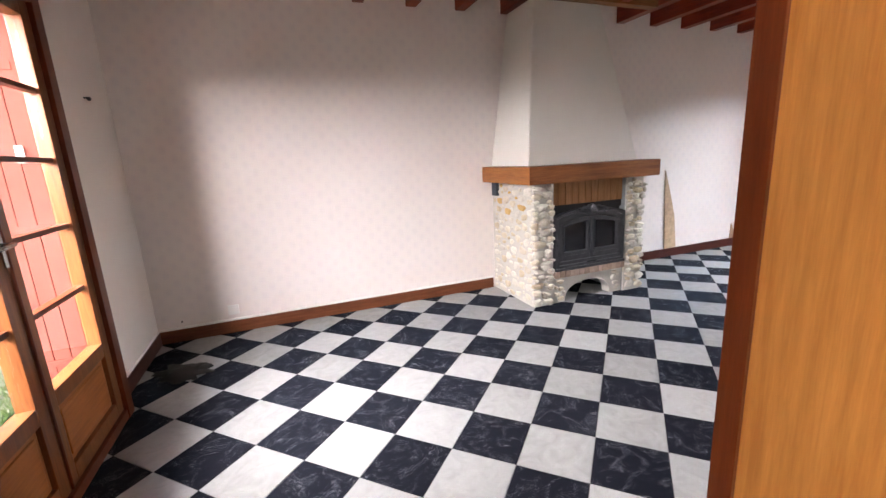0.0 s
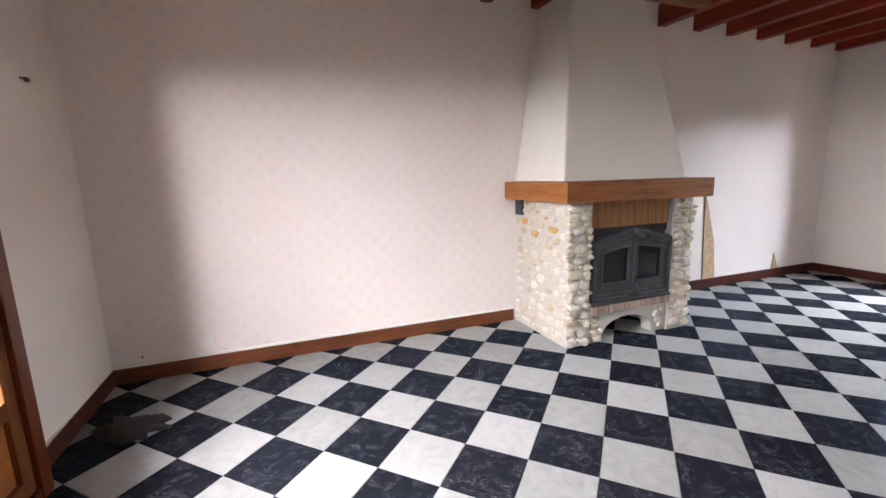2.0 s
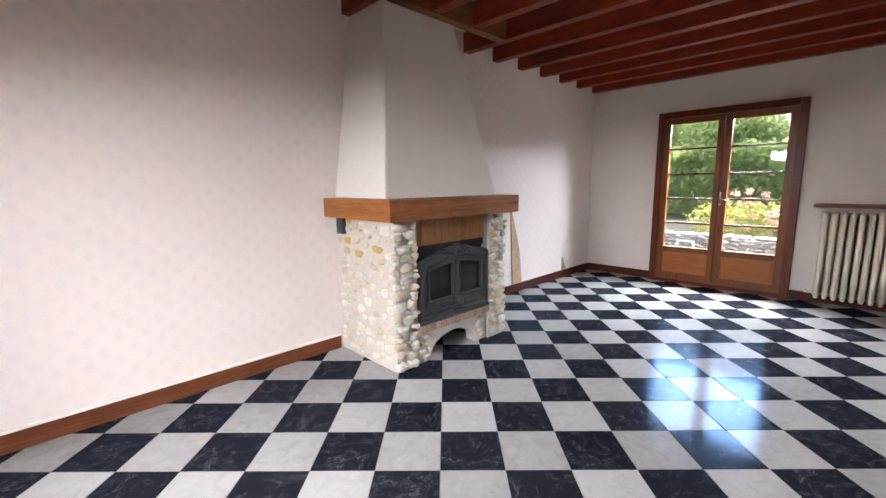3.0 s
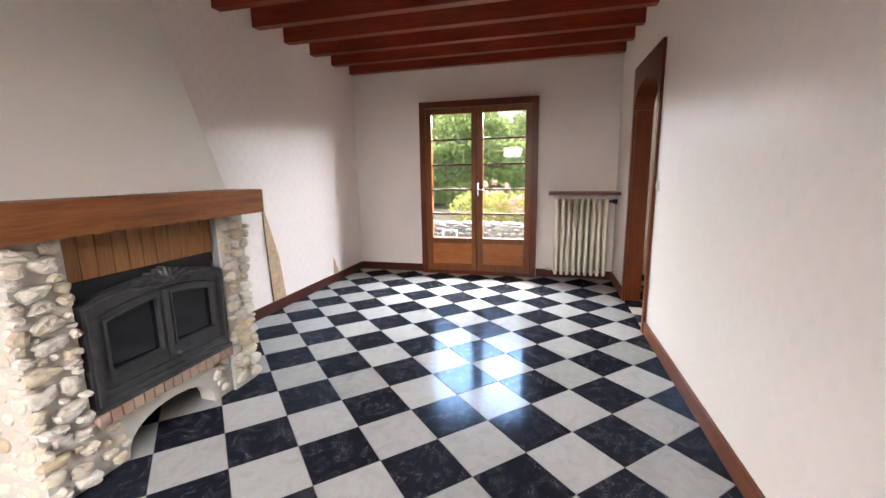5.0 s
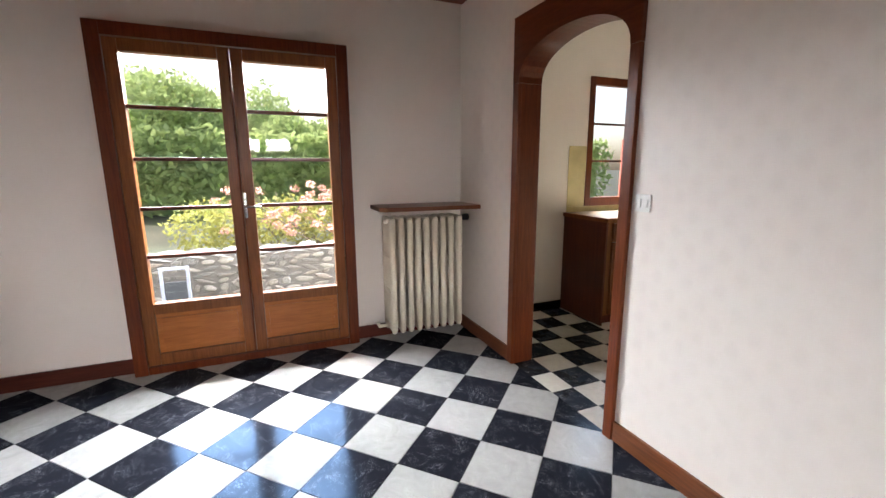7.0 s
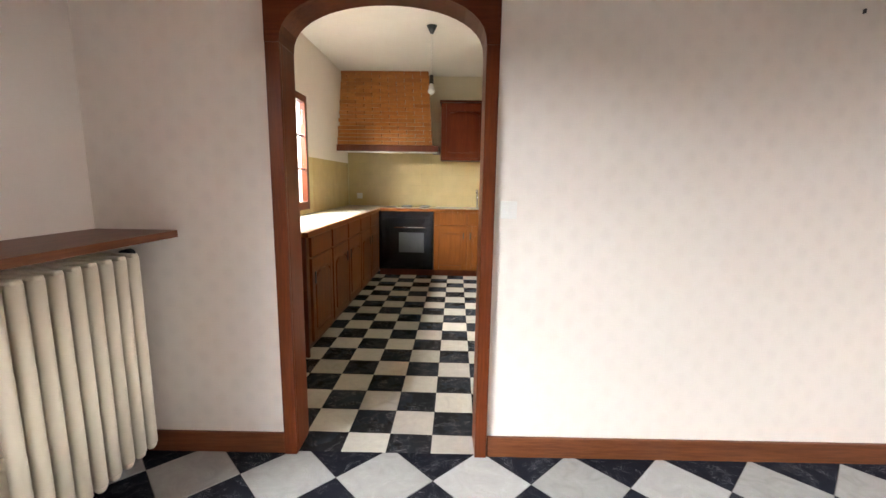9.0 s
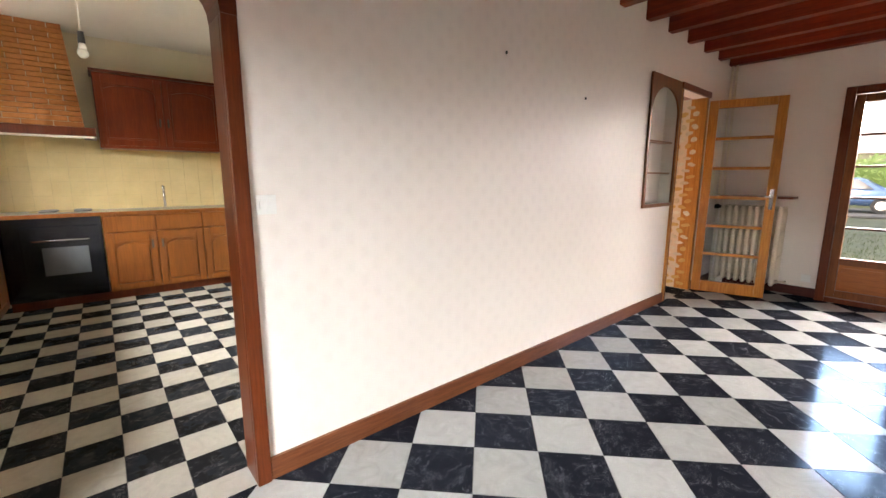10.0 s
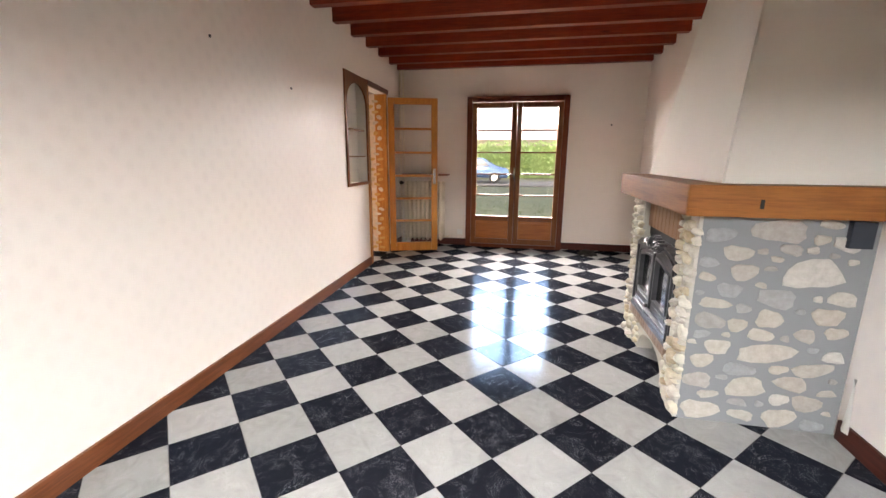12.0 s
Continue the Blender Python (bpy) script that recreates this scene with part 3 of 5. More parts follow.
def crest_leaf(x, z, length, width, turn, tip=0.0):
    """A cast leaf with a raised rib, growing from (x, z) at an angle from upright."""
    bm = bmesh.new()
    rows = []
    for i in range(7):
        f = i / 6
        w = width * (math.sin(math.pi * (0.12 + 0.83 * f)) ** 0.8) / 2
        bend = tip * f * f
        y = -0.03 - 0.016 * math.sin(math.pi * f)
        rows.append([bm.verts.new((bend + u * w, y - (0.01 if u == 0 else 0.0), f * length)) for u in (-1, -0.5, 0, 0.5, 1)] + [bm.verts.new((bend + u * w, 0.005, f * length)) for u in (1, -1)])
    for p, q in zip(rows, rows[1:]):
        for i in range(7):
            j = (i + 1) % 7
            bm.faces.new((p[i], p[j], q[j], q[i]))
    bm.faces.new(rows[0][::-1])
    bm.faces.new(rows[-1])
    leaf = part("crest_leaf", bm, M_IRON, stove, "cast leaf of the crest")
    leaf.matrix_basis = Matrix.Translation((x, IY - 0.004, z)) @ Matrix.Rotation(turn, 4, "Y")


for k in range(-4, 5):
    crest_leaf(xc + 0.004 * k, 0.775, 0.08 - 0.004 * abs(k), 0.042, 0.33 * k)
for sgn in (-1, 1):
    for dx, turn, ln in ((0.03, 1.72, 0.075), (0.055, 1.45, 0.085), (0.09, 1.8, 0.07), (0.02, 1.2, 0.07)):
        crest_leaf(xc + sgn * dx, 0.795, ln, 0.044, sgn * turn, sgn * -0.012)
boss = bmesh.new()
ball(boss, (xc, IY - 0.036, 0.79), 0.034, (1.4, 0.6, 0.8), 12)
part("crest_boss", boss, M_IRON, stove, "", True)
hd = bmesh.new()
ball(hd, (xc + 0.02, IY - 0.045, 0.41), 0.014)
cyl(hd, (xc - 0.01, IY - 0.02, 0.41), (xc + 0.035, IY - 0.05, 0.41), 0.006)
part("latch", hd, M_IRON, stove, "", True)
# Black sheet added for the shade in the gap under the slats.
part("hearth_gap_shade", boxes((IX0 - 0.011, IY + 0.046, 0.80, IX1 + 0.011, IY + 0.05, 0.88)), M_BLACK_AND_SHADE, fp)
part("firebox", boxes((IX0 + 0.01, IY + 0.045, 0.31, IX1 - 0.01, 3.24, 0.85)), M_BLACK_AND_SHADE, stove)
for x, lab in ((FX0 - 0.012, "w"), (FX1 - 0.018, "e")):
    part("vent_plate", boxes((x, NY - 0.13, 0.93, x + 0.03, NY - 0.04, 1.05), bevel=0.003), M_VENT, fp, "dark metal vent plate")
part("keyhole", boxes((FX1 + 0.066, 3.0, 1.1, FX1 + 0.074, 3.014, 1.14)), M_BLACK_AND_SHADE, fp, "small dark slot")

# ---- arched opening to the kitchen ----
ac = thing("arched_doorway", "dark red-brown wooden arched door casing", "doorway")
ay0, ay1 = 0.1, SY + 0.025
A0, A1 = ARCH
for a, b in ((A0 - 0.055, A0), (A1, A1 + 0.06)):
    part("jamb", boxes((a, SY + 0.0015, 0, b, ay1, 1.825), (a + (0.026 if b <= A0 else 0.0), ay0, 0, b - (0.0 if b <= A0 else 0.031), SY + 0.001, 1.825), bevel=0.005), M_DARKZ, ac, "red-brown varnished jamb")
head = bmesh.new()
xm, rr = (A0 + A1) / 2, (A1 - A0) / 2
pts = [(A0 - 0.055, 1.8255), (A0, 1.8255)] + [(xm - rr * math.cos(math.pi * i / 24), 1.8255 + 0.205 * math.sin(math.pi * i / 24) ** 0.85) for i in range(1, 24)] + [(A1, 1.8255), (A1 + 0.06, 1.8255), (A1 + 0.06, 2.2), (A0 - 0.055, 2.2)]
prism(head, pts, SY + 0.0015, ay1)
part("arch_head", head, M_DARKX, ac, "arched board")
soff = bmesh.new()
pts = [(A0 - 0.028, 1.8255), (A0, 1.8255)] + [(xm - rr * math.cos(math.pi * i / 24), 1.8255 + 0.205 * math.sin(math.pi * i / 24) ** 0.85) for i in range(1, 24)] + [(A1, 1.8255), (A1 + 0.028, 1.8255), (A1 + 0.028, 2.198), (A0 - 0.028, 2.198)]
prism(soff, pts, ay0, SY + 0.001)
part("arch_soffit", soff, M_DARKX, ac)

# ---- doorway to the hall, niche and glazed door ----
D0, D1, DH = DOORWAY
N0, N1, NZ0, NZ1 = NICHE
dc = thing("doorway_casing", "varnished wooden door casing", "doorway")
part("jamb", boxes((D1 - 0.03, -0.26, 0, D1 + 0.025, SY + 0.012, DH), bevel=0.006), M_OAK, dc, "golden varnished jamb")
part("jamb", boxes((D0 - 0.03, 0.1, 0, D0 + 0.025, SY + 0.012, DH), bevel=0.006), M_OAK, dc, "golden varnished jamb")
part("head", boxes((D0 - 0.07, -0.03, DH + 0.0005, D1 + 0.0, SY + 0.02, DH + 0.06), bevel=0.004), M_DARKX, dc, "dark wooden head")
part("stop", boxes((D1 - 0.036, SY - 0.006, 0, D1 - 0.0305, SY + 0.015, DH - 0.001), bevel=0.001), M_DARKZ, dc, "dark red stop")
nc = thing("wall_niche", "recessed wall niche with dark arched wooden surround and three shelves", "niche")
fr = bmesh.new()
xm, rr = (N0 + N1) / 2, (N1 - N0) / 2 - 0.012
prism(fr, [(N0 + 0.012, 1.86), (N0 + 0.012, 1.8601)] + [(xm - rr * math.cos(math.pi * i / 20), 1.8601 + 0.22 * math.sin(math.pi * i / 20)) for i in range(1, 20)] + [(N1 - 0.012, 1.8601), (N1 - 0.012, 1.86), (N1 + 0.02, 1.86), (N1 + 0.02, NZ1 + 0.02), (N0 - 0.013, NZ1 + 0.02), (N0 - 0.013, 1.86)], SY + 0.0015, SY + 0.02)
box(fr, N0 - 0.013, SY + 0.0015, NZ0 - 0.02, N0 + 0.012, SY + 0.02, 1.8595)
box(fr, N1 - 0.012, SY + 0.0015, NZ0 - 0.02, N1 + 0.02, SY + 0.02, 1.8595)
box(fr, N0 + 0.0125, SY + 0.0015, NZ0 - 0.02, N1 - 0.0125, SY + 0.02, NZ0 + 0.012)
part("surround", fr, M_DOOR, nc, "dark arched wooden surround")
part("back", boxes((N0 + 0.007, 0.112, NZ0 + 0.008, N1 - 0.007, 0.135, NZ1 - 0.008), (N0 + 0.0005, 0.112, NZ0 + 0.008, N0 + 0.006, SY - 0.001, NZ1 - 0.008), (N1 - 0.006, 0.112, NZ0 + 0.008, N1 - 0.0005, SY - 0.001, NZ1 - 0.008), (N0 + 0.0005, 0.112, NZ0 + 0.0005, N1 - 0.0005, SY - 0.001, NZ0 + 0.0075), (N0 + 0.0005, 0.112, NZ1 - 0.0075, N1 - 0.0005, SY - 0.001, NZ1 - 0.0005)), M_NICHE, nc, "cream painted recess")
for z in (1.31, 1.6):
    part("shelf", boxes((N0 + 0.007, 0.136, z, N1 - 0.007, SY - 0.02, z + 0.014), bevel=0.002), M_SLAT, nc)
part("niche_casing", boxes((D1 + 0.026, -0.22, 0.0, N1 + 0.1, -0.065, 2.3)), M_HOOD, nc)

leaf_rot = 106.5
gd = thing("glazed_door", "open golden varnished door with six glass panes", "door", (D0 + 0.0, SY + 0.03, 0))
gd.rotation_euler = (0, 0, radians(leaf_rot))
LW, LH = 0.665, 2.08
lf = part("leaf_frame", boxes((0, -0.02, 0.01, 0.085, 0.02, LH), (LW - 0.085, -0.02, 0.01, LW, 0.02, LH), (0.0855, -0.02, 0.01, LW - 0.0855, 0.02, 0.13), (0.0855, -0.02, LH - 0.085, LW - 0.0855, 0.02, LH), bevel=0.005), M_OAK, gd, "golden varnished leaf")
zz = [0.13 + (LH - 0.215) * i / 6 for i in range(7)]
for z in zz[1:-1]:
    part("glazing_bar", boxes((0.086, -0.015, z - 0.016, LW - 0.086, 0.015, z + 0.016), bevel=0.004), M_OAK, gd)
for a, b in zip(zz, zz[1:]):
    part("pane", boxes((0.086, -0.003, a + 0.017, LW - 0.086, 0.003, b - 0.017)), M_GLASS, gd)
hb = bmesh.new()
for s in (-1, 1):
    box(hb, LW - 0.06, min(s * 0.021, s * 0.026), 0.95, LW - 0.025, max(s * 0.021, s * 0.026), 1.16, bevel=0.003)
    cyl(hb, (LW - 0.042, s * 0.024, 1.08), (LW - 0.042, s * 0.065, 1.08), 0.009)
    cyl(hb, (LW - 0.036, s * 0.062, 1.08), (LW - 0.15, s * 0.062, 1.085), 0.01, 0.008)
part("door_handle", hb, M_STEEL, gd, "steel lever handle", True)
part("latch_plate", boxes((LW + 0.0005, -0.016, 0.98, LW + 0.008, 0.034, 1.1), bevel=0.002), M_PLASTIC, gd, "white plastic latch plate")

# ---- baseboards ----
def board_x(x0, x1, y, side):
    lo, hi = sorted((y, y + side * 0.016))
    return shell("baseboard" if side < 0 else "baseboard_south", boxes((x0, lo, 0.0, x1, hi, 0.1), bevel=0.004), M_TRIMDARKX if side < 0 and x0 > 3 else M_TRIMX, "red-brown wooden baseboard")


def board_y(y0, y1, x, side):
    lo, hi = sorted((x, x + side * 0.016))
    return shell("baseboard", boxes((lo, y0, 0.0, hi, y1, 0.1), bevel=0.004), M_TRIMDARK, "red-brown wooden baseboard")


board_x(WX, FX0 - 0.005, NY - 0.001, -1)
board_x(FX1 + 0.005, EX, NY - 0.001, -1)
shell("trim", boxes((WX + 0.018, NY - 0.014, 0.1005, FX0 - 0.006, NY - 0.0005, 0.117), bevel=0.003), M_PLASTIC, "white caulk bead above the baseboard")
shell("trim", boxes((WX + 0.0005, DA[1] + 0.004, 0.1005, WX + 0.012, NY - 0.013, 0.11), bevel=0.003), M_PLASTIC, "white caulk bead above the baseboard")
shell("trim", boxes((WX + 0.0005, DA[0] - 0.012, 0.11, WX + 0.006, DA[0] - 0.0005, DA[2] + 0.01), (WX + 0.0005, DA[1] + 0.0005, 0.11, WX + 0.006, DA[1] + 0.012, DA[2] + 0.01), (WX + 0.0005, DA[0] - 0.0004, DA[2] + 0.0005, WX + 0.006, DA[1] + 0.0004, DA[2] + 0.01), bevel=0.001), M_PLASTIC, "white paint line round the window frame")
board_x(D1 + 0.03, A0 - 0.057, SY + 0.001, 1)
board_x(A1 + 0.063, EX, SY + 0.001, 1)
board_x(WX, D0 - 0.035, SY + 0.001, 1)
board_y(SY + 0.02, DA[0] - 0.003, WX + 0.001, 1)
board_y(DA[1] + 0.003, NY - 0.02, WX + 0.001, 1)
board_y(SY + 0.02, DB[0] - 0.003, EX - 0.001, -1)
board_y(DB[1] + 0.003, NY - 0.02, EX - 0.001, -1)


# ---- rubble of the fireplace ----
def stone_mesh(seed, n=9, lift=0.35, flat=False):
    """An irregular rounded stone face about 1 wide and 1 high, standing proud along -y."""
    rg = random.Random(seed)
    bm = bmesh.new()
    ph = rg.random() * 6.28
    rad = [0.5 * (0.86 + 0.2 * math.sin(2 * (2 * math.pi * i / n) + ph) + rg.uniform(-0.09, 0.09)) for i in range(n)]
    rings = []
    if flat:
        rad = [rr * (abs(math.cos(2 * math.pi * i / n + 0.3)) ** 3.5 + abs(math.sin(2 * math.pi * i / n + 0.3)) ** 3.5) ** (-1 / 3.5) * rg.uniform(0.78, 1.08) for i, rr in enumerate(rad)]
    for s, d in (((1.0, 0.1), (0.98, -0.6), (0.88, -0.95)) if flat else ((1.0, 0.1), (0.97, -0.35), (0.72, -0.85))):
        rings.append([bm.verts.new((s * r * math.cos(2 * math.pi * i / n), (d + rg.uniform(-0.08, 0.08)) * lift, s * r * math.sin(2 * math.pi * i / n))) for i, r in enumerate(rad)])
    c = bm.verts.new((rg.uniform(-0.1, 0.1), -1.0 * lift, rg.uniform(-0.1, 0.1)))
    for a, b in zip(rings, rings[1:]):
        for i in range(n):
            j = (i + 1) % n
            bm.faces.new((a[i], a[j], b[j], b[i]))
    for i in range(n):
        bm.faces.new((rings[-1][i], rings[-1][(i + 1) % n], c))
    bmesh.ops.recalc_face_normals(bm, faces=bm.faces)
    me = bpy.data.meshes.new("stone")
    bm.to_mesh(me)
    bm.free()
    return me


STONES = {}
for key, mat in (("plain", M_STONE), ("ochre", M_OCHRE)):
    STONES[key] = []
    for i in range(9):
        me = stone_mesh(i + 1)
        me.materials.append(mat)
        STONES[key].append(me)
STONES["flat"] = []
M_FLATSTONE = stone_mat("flat_fieldstone", [(0.42, 0.37, 0.31), (0.52, 0.47, 0.41), (0.36, 0.32, 0.28), (0.3, 0.31, 0.32), (0.46, 0.4, 0.34), (0.58, 0.56, 0.52)])
for i in range(12):
    me = stone_mesh(i + 40, 10 + i % 4, 0.35, True)
    me.materials.append(M_FLATSTONE)
    STONES["flat"].append(me)


def rubble(parent, origin, along, length, height, size, deep, seed, ochre=None, fill=0.9, sort="plain"):
    """Stones over one upright face: rows of uneven height, each stone its own part."""
    rg = random.Random(seed)
    ang = math.atan2(along[1], along[0])
    z = 0.01
    while z < height - 0.02:
        rh = size[1] * rg.uniform(0.7, 1.3)
        rh = min(rh, height - z)
        if rh < 0.02:
            break
        s = rg.uniform(-0.02, 0.0)
        while s < length - 0.012:
            w = min(size[0] * rg.uniform(0.6, 1.6), length - s + 0.01)
            if w > 0.022:
                u, zc = s + w / 2, z + rh / 2 + rg.uniform(-0.15, 0.15) * rh
                kind = "ochre" if ochre and ochre(u, zc, rg) else sort
                if sort == "flat" and rg.random() < 0.04:
                    s += w
                    continue
                g = fill * (rg.uniform(0.75, 1.08) if sort == "flat" else 1)
                ob = new("stone", STONES[kind][rg.randrange(9)])
                ob.parent = parent
                ob.matrix_basis = Matrix.Translation((origin[0] + along[0] * u, origin[1] + along[1] * u, zc)) @ Matrix.Rotation(ang, 4, "Z") @ Matrix.Rotation(rg.uniform(-0.3, 0.3), 4, "Y") @ Matrix.Diagonal((w * g, deep * rg.uniform(0.7, 1.3), rh * (g if sort == "flat" else fill), 1))
            s += w
        z += rh




def lumpy_mesh(seed, mat, flat):
    """A broken fieldstone about 1 wide and 1 high, uneven in outline and face, standing proud along -y."""
    rg = random.Random(seed)
    n = 12
    bm = bmesh.new()
    ph, sq = rg.random() * 6.28, rg.uniform(2.2, 3.6)
    rad = []
    for i in range(n):
        a = 2 * math.pi * i / n
        box_r = (abs(math.cos(a)) ** sq + abs(math.sin(a)) ** sq) ** (-1 / sq)
        rad.append(0.5 * box_r * (0.88 + 0.1 * math.sin(3 * a + ph) + rg.uniform(-0.11, 0.07)))
    rings = []
    for s, d in ((1.0, 0.3), (0.97, -0.45), (0.8, -0.82), (0.42, -1.0)):
        dd = d if not flat or d > 0 else d * 0.9
        rings.append([bm.verts.new((s * r * math.cos(2 * math.pi * i / n), (dd + rg.uniform(-0.13, 0.13)) * 0.35, s * r * math.sin(2 * math.pi * i / n))) for i, r in enumerate(rad)])
    c = bm.verts.new((0, -0.35 * rg.uniform(0.85, 1.15), 0))
    for p, q in zip(rings, rings[1:]):
        for i in range(n):
            j = (i + 1) % n
            bm.faces.new((p[i], p[j], q[j], q[i]))
    for i in range(n):
        bm.faces.new((rings[-1][i], rings[-1][(i + 1) % n], c))
    bmesh.ops.recalc_face_normals(bm, faces=bm.faces)
    me = bpy.data.meshes.new("stone")
    bm.to_mesh(me)
    bm.free()
    me.materials.append(mat)
    return me


for key, mat, seed in (("lump", M_STONE, 100), ("lump_ochre", M_OCHRE, 130), ("field", M_FLATSTONE, 160)):
    STONES[key] = [lumpy_mesh(seed + i, mat, key == "field") for i in range(14)]


def scatter(parent, origin, along, length, height, sizes, deep, seed, kind, gap=0.01, over=0.0, ochre=None):
    """Stones thrown over one upright face, large ones first, none overlapping; sizes: (width, height, tries)."""
    rg = random.Random(seed)
    ang = math.atan2(along[1], along[0])
    laid = []
    for w0, h0, tries in sizes:
        for _ in range(tries):
            w, h = w0 * rg.uniform(0.75, 1.3), h0 * rg.uniform(0.8, 1.25)
            u = rg.uniform(w / 2 - over, length - w / 2 + over)
            z = rg.uniform(h / 2 + 0.005, height - h / 2)
            if any((abs(u - a) / ((w + c) / 2 + gap)) ** 2.6 + (abs(z - b) / ((h + d) / 2 + gap)) ** 2.6 < 1 for a, b, c, d in laid):
                continue
            laid.append((u, z, w, h))
            key = "lump_ochre" if ochre and ochre(u, z, rg) else kind
            ob = new("stone", STONES[key][rg.randrange(14)])
            ob.parent = parent
            ob.matrix_basis = Matrix.Translation((origin[0] + along[0] * u, origin[1] + along[1] * u, z)) @ Matrix.Rotation(ang, 4, "Z") @ Matrix.Rotation(rg.uniform(-0.22, 0.22), 4, "Y") @ Matrix.Rotation(rg.uniform(-0.15, 0.15), 4, "X") @ Matrix.Diagonal((w * 1.1, deep * rg.uniform(0.7, 1.4), h * 1.1, 1))


SMALL = [(0.1, 0.062, 300), (0.078, 0.05, 500), (0.055, 0.038, 700), (0.036, 0.026, 500)]
scatter(cheek_w, (FX0 + 0.02, NY - 0.01), (0, -1), NY - FY - 0.03, 1.05, SMALL, 0.03, 3, "lump", 0.006, 0.0, lambda u, z, r: z > 0.76 and r.random() < 0.45)
scatter(cheek_e, (FX1 - 0.02, FY + 0.02), (0, 1), NY - FY - 0.04, 1.05, [(0.2, 0.13, 12), (0.15, 0.085, 160), (0.12, 0.062, 700), (0.09, 0.045, 900), (0.05, 0.032, 500)], 0.024, 4, "field", 0.005)
scatter(cheek_w, (FX0 + 0.0, FY + 0.02), (1, 0), PW, 1.05, SMALL, 0.075, 5, "lump", -0.002, 0.01)
scatter(cheek_e, (FX1 - PW, FY + 0.006), (1, 0), PW, 1.05, SMALL, 0.075, 6, "lump", -0.002, 0.01)
scatter(hearth_arch, (FX0 + PW + 0.01, FY + 0.028), (1, 0), 0.13, 0.22, [(0.07, 0.045, 60), (0.045, 0.03, 60)], 0.05, 7, "lump", 0.002)
scatter(hearth_arch, (FX1 - PW - 0.14, FY + 0.028), (1, 0), 0.13, 0.22, [(0.07, 0.045, 60), (0.045, 0.03, 60)], 0.05, 8, "lump", 0.002)

# ---- radiators ----
def radiator(x, y, z, n, h, face, label):
    """Old cast iron columns side by side along y."""
    th = thing("radiator", label, "radiator", (x, y, z))
    pitch = 0.066
    first = None
    for i in range(n):
        bm = bmesh.new()
        for dx in (-0.1, -0.05, 0.0, 0.05, 0.1):
            cyl(bm, (dx, 0, 0.04), (dx, 0, h - 0.04), 0.0245 if abs(dx) > 0.09 else 0.0185, seg=12)
        for zz in (0.045, h * 0.36, h * 0.66, h - 0.045):
            box(bm, -0.116, -0.018, zz - 0.02, 0.116, 0.018, zz + 0.02, bevel=0.009)
        ball(bm, (-0.098, 0, 0.03), 0.022, seg=10)
        ball(bm, (0.098, 0, 0.03), 0.022, seg=10)
        for zz in (0.05, h - 0.05):
            cyl(bm, (0, -pitch / 2, zz), (0, pitch / 2, zz), 0.022, seg=10)
        if first is None:
            ob = part("column", bm, M_RAD, th, "cream enamelled column", True)
            first = ob.data
        else:
            bm.free()
            ob = new("column", first)
            ob.parent = th
        ob.location = (0, i * pitch, 0)
    v = bmesh.new()
    cyl(v, (0, -0.04, h - 0.05), (0, -0.085, h - 0.05), 0.016)
    cyl(v, (0, -0.08, h - 0.05), (0, -0.12, h - 0.05), 0.026)
    part("valve", v, M_BLACK_AND_SHADE, th, "black valve", True)
    p = bmesh.new()
    cyl(p, (0, (n - 1) * pitch + 0.03, 0.05), (0, (n - 1) * pitch + 0.1, 0.05), 0.012)
    cyl(p, (0, (n - 1) * pitch + 0.09, 0.05), (0.07 * face, (n - 1) * pitch + 0.09, 0.05), 0.012)
    part("pipe", p, M_RAD, th, "", True)
    return th


RX = 6.865
radiator(RX, 0.405, 0.085, 9, 0.91, 1, "old cream cast iron column radiator under a wooden shelf")
shelf = thing("radiator_shelf", "red-brown varnished wooden shelf above the radiator", "shelf")
sb = bmesh.new()
prism(sb, [(EX - 0.002, SY + 0.003), (EX - 0.002, 1.03), (EX - 0.31, 1.03), (EX - 0.35, 0.99), (EX - 0.37, 0.28), (EX - 0.36, SY + 0.03)], 1.025, 1.055, "z")
part("board", sb, M_TRIMY, shelf, "varnished board")
for y in (0.45, 0.88):
    bb = bmesh.new()
    box(bb, EX - 0.17, y, 1.008, EX - 0.003, y + 0.018, 1.028)
    part("bracket", bb, M_RAD, shelf, "white metal bracket")
radiator(WX + 0.14, 0.262, 0.09, 9, 0.9, -1, "old cream cast iron radiator behind the glazed door")
shelf2 = thing("radiator_shelf", "brown wooden shelf above the radiator", "shelf")
part("board", boxes((WX + 0.002, 0.2, 1.05, WX + 0.22, 0.88, 1.075), bevel=0.004), M_TRIMY, shelf2)
for x, y in ((-0.075, 0.138), (-0.07, 0.186)):
    pv = thing("heating_pipe", "thin cream painted heating pipe from floor to ceiling in the corner", "pipe", (x, y, 0))
    bm = bmesh.new()
    cyl(bm, (0, 0, 0), (0, 0, CZ), 0.011, seg=10)
    part("pipe", bm, M_RAD, pv, "", True)
    bm = bmesh.new()
    cyl(bm, (0, 0, 0.0005), (0, 0, 0.012), 0.024, seg=14)
    part("floor_collar", bm, M_RAD, pv)

# ---- switches, sockets, hooks ----
def plate(name, label, at, normal, w=0.08, h=0.08):
    th = thing(name, label, "switch" if name == "light_switch" else "socket", at)
    th.rotation_euler = (0, 0, math.atan2(normal[1], normal[0]) + math.pi / 2)
    part("plate", boxes((-w / 2, -0.009, -h / 2, w / 2, -0.0005, h / 2), bevel=0.003), M_PLASTIC, th)
    return th


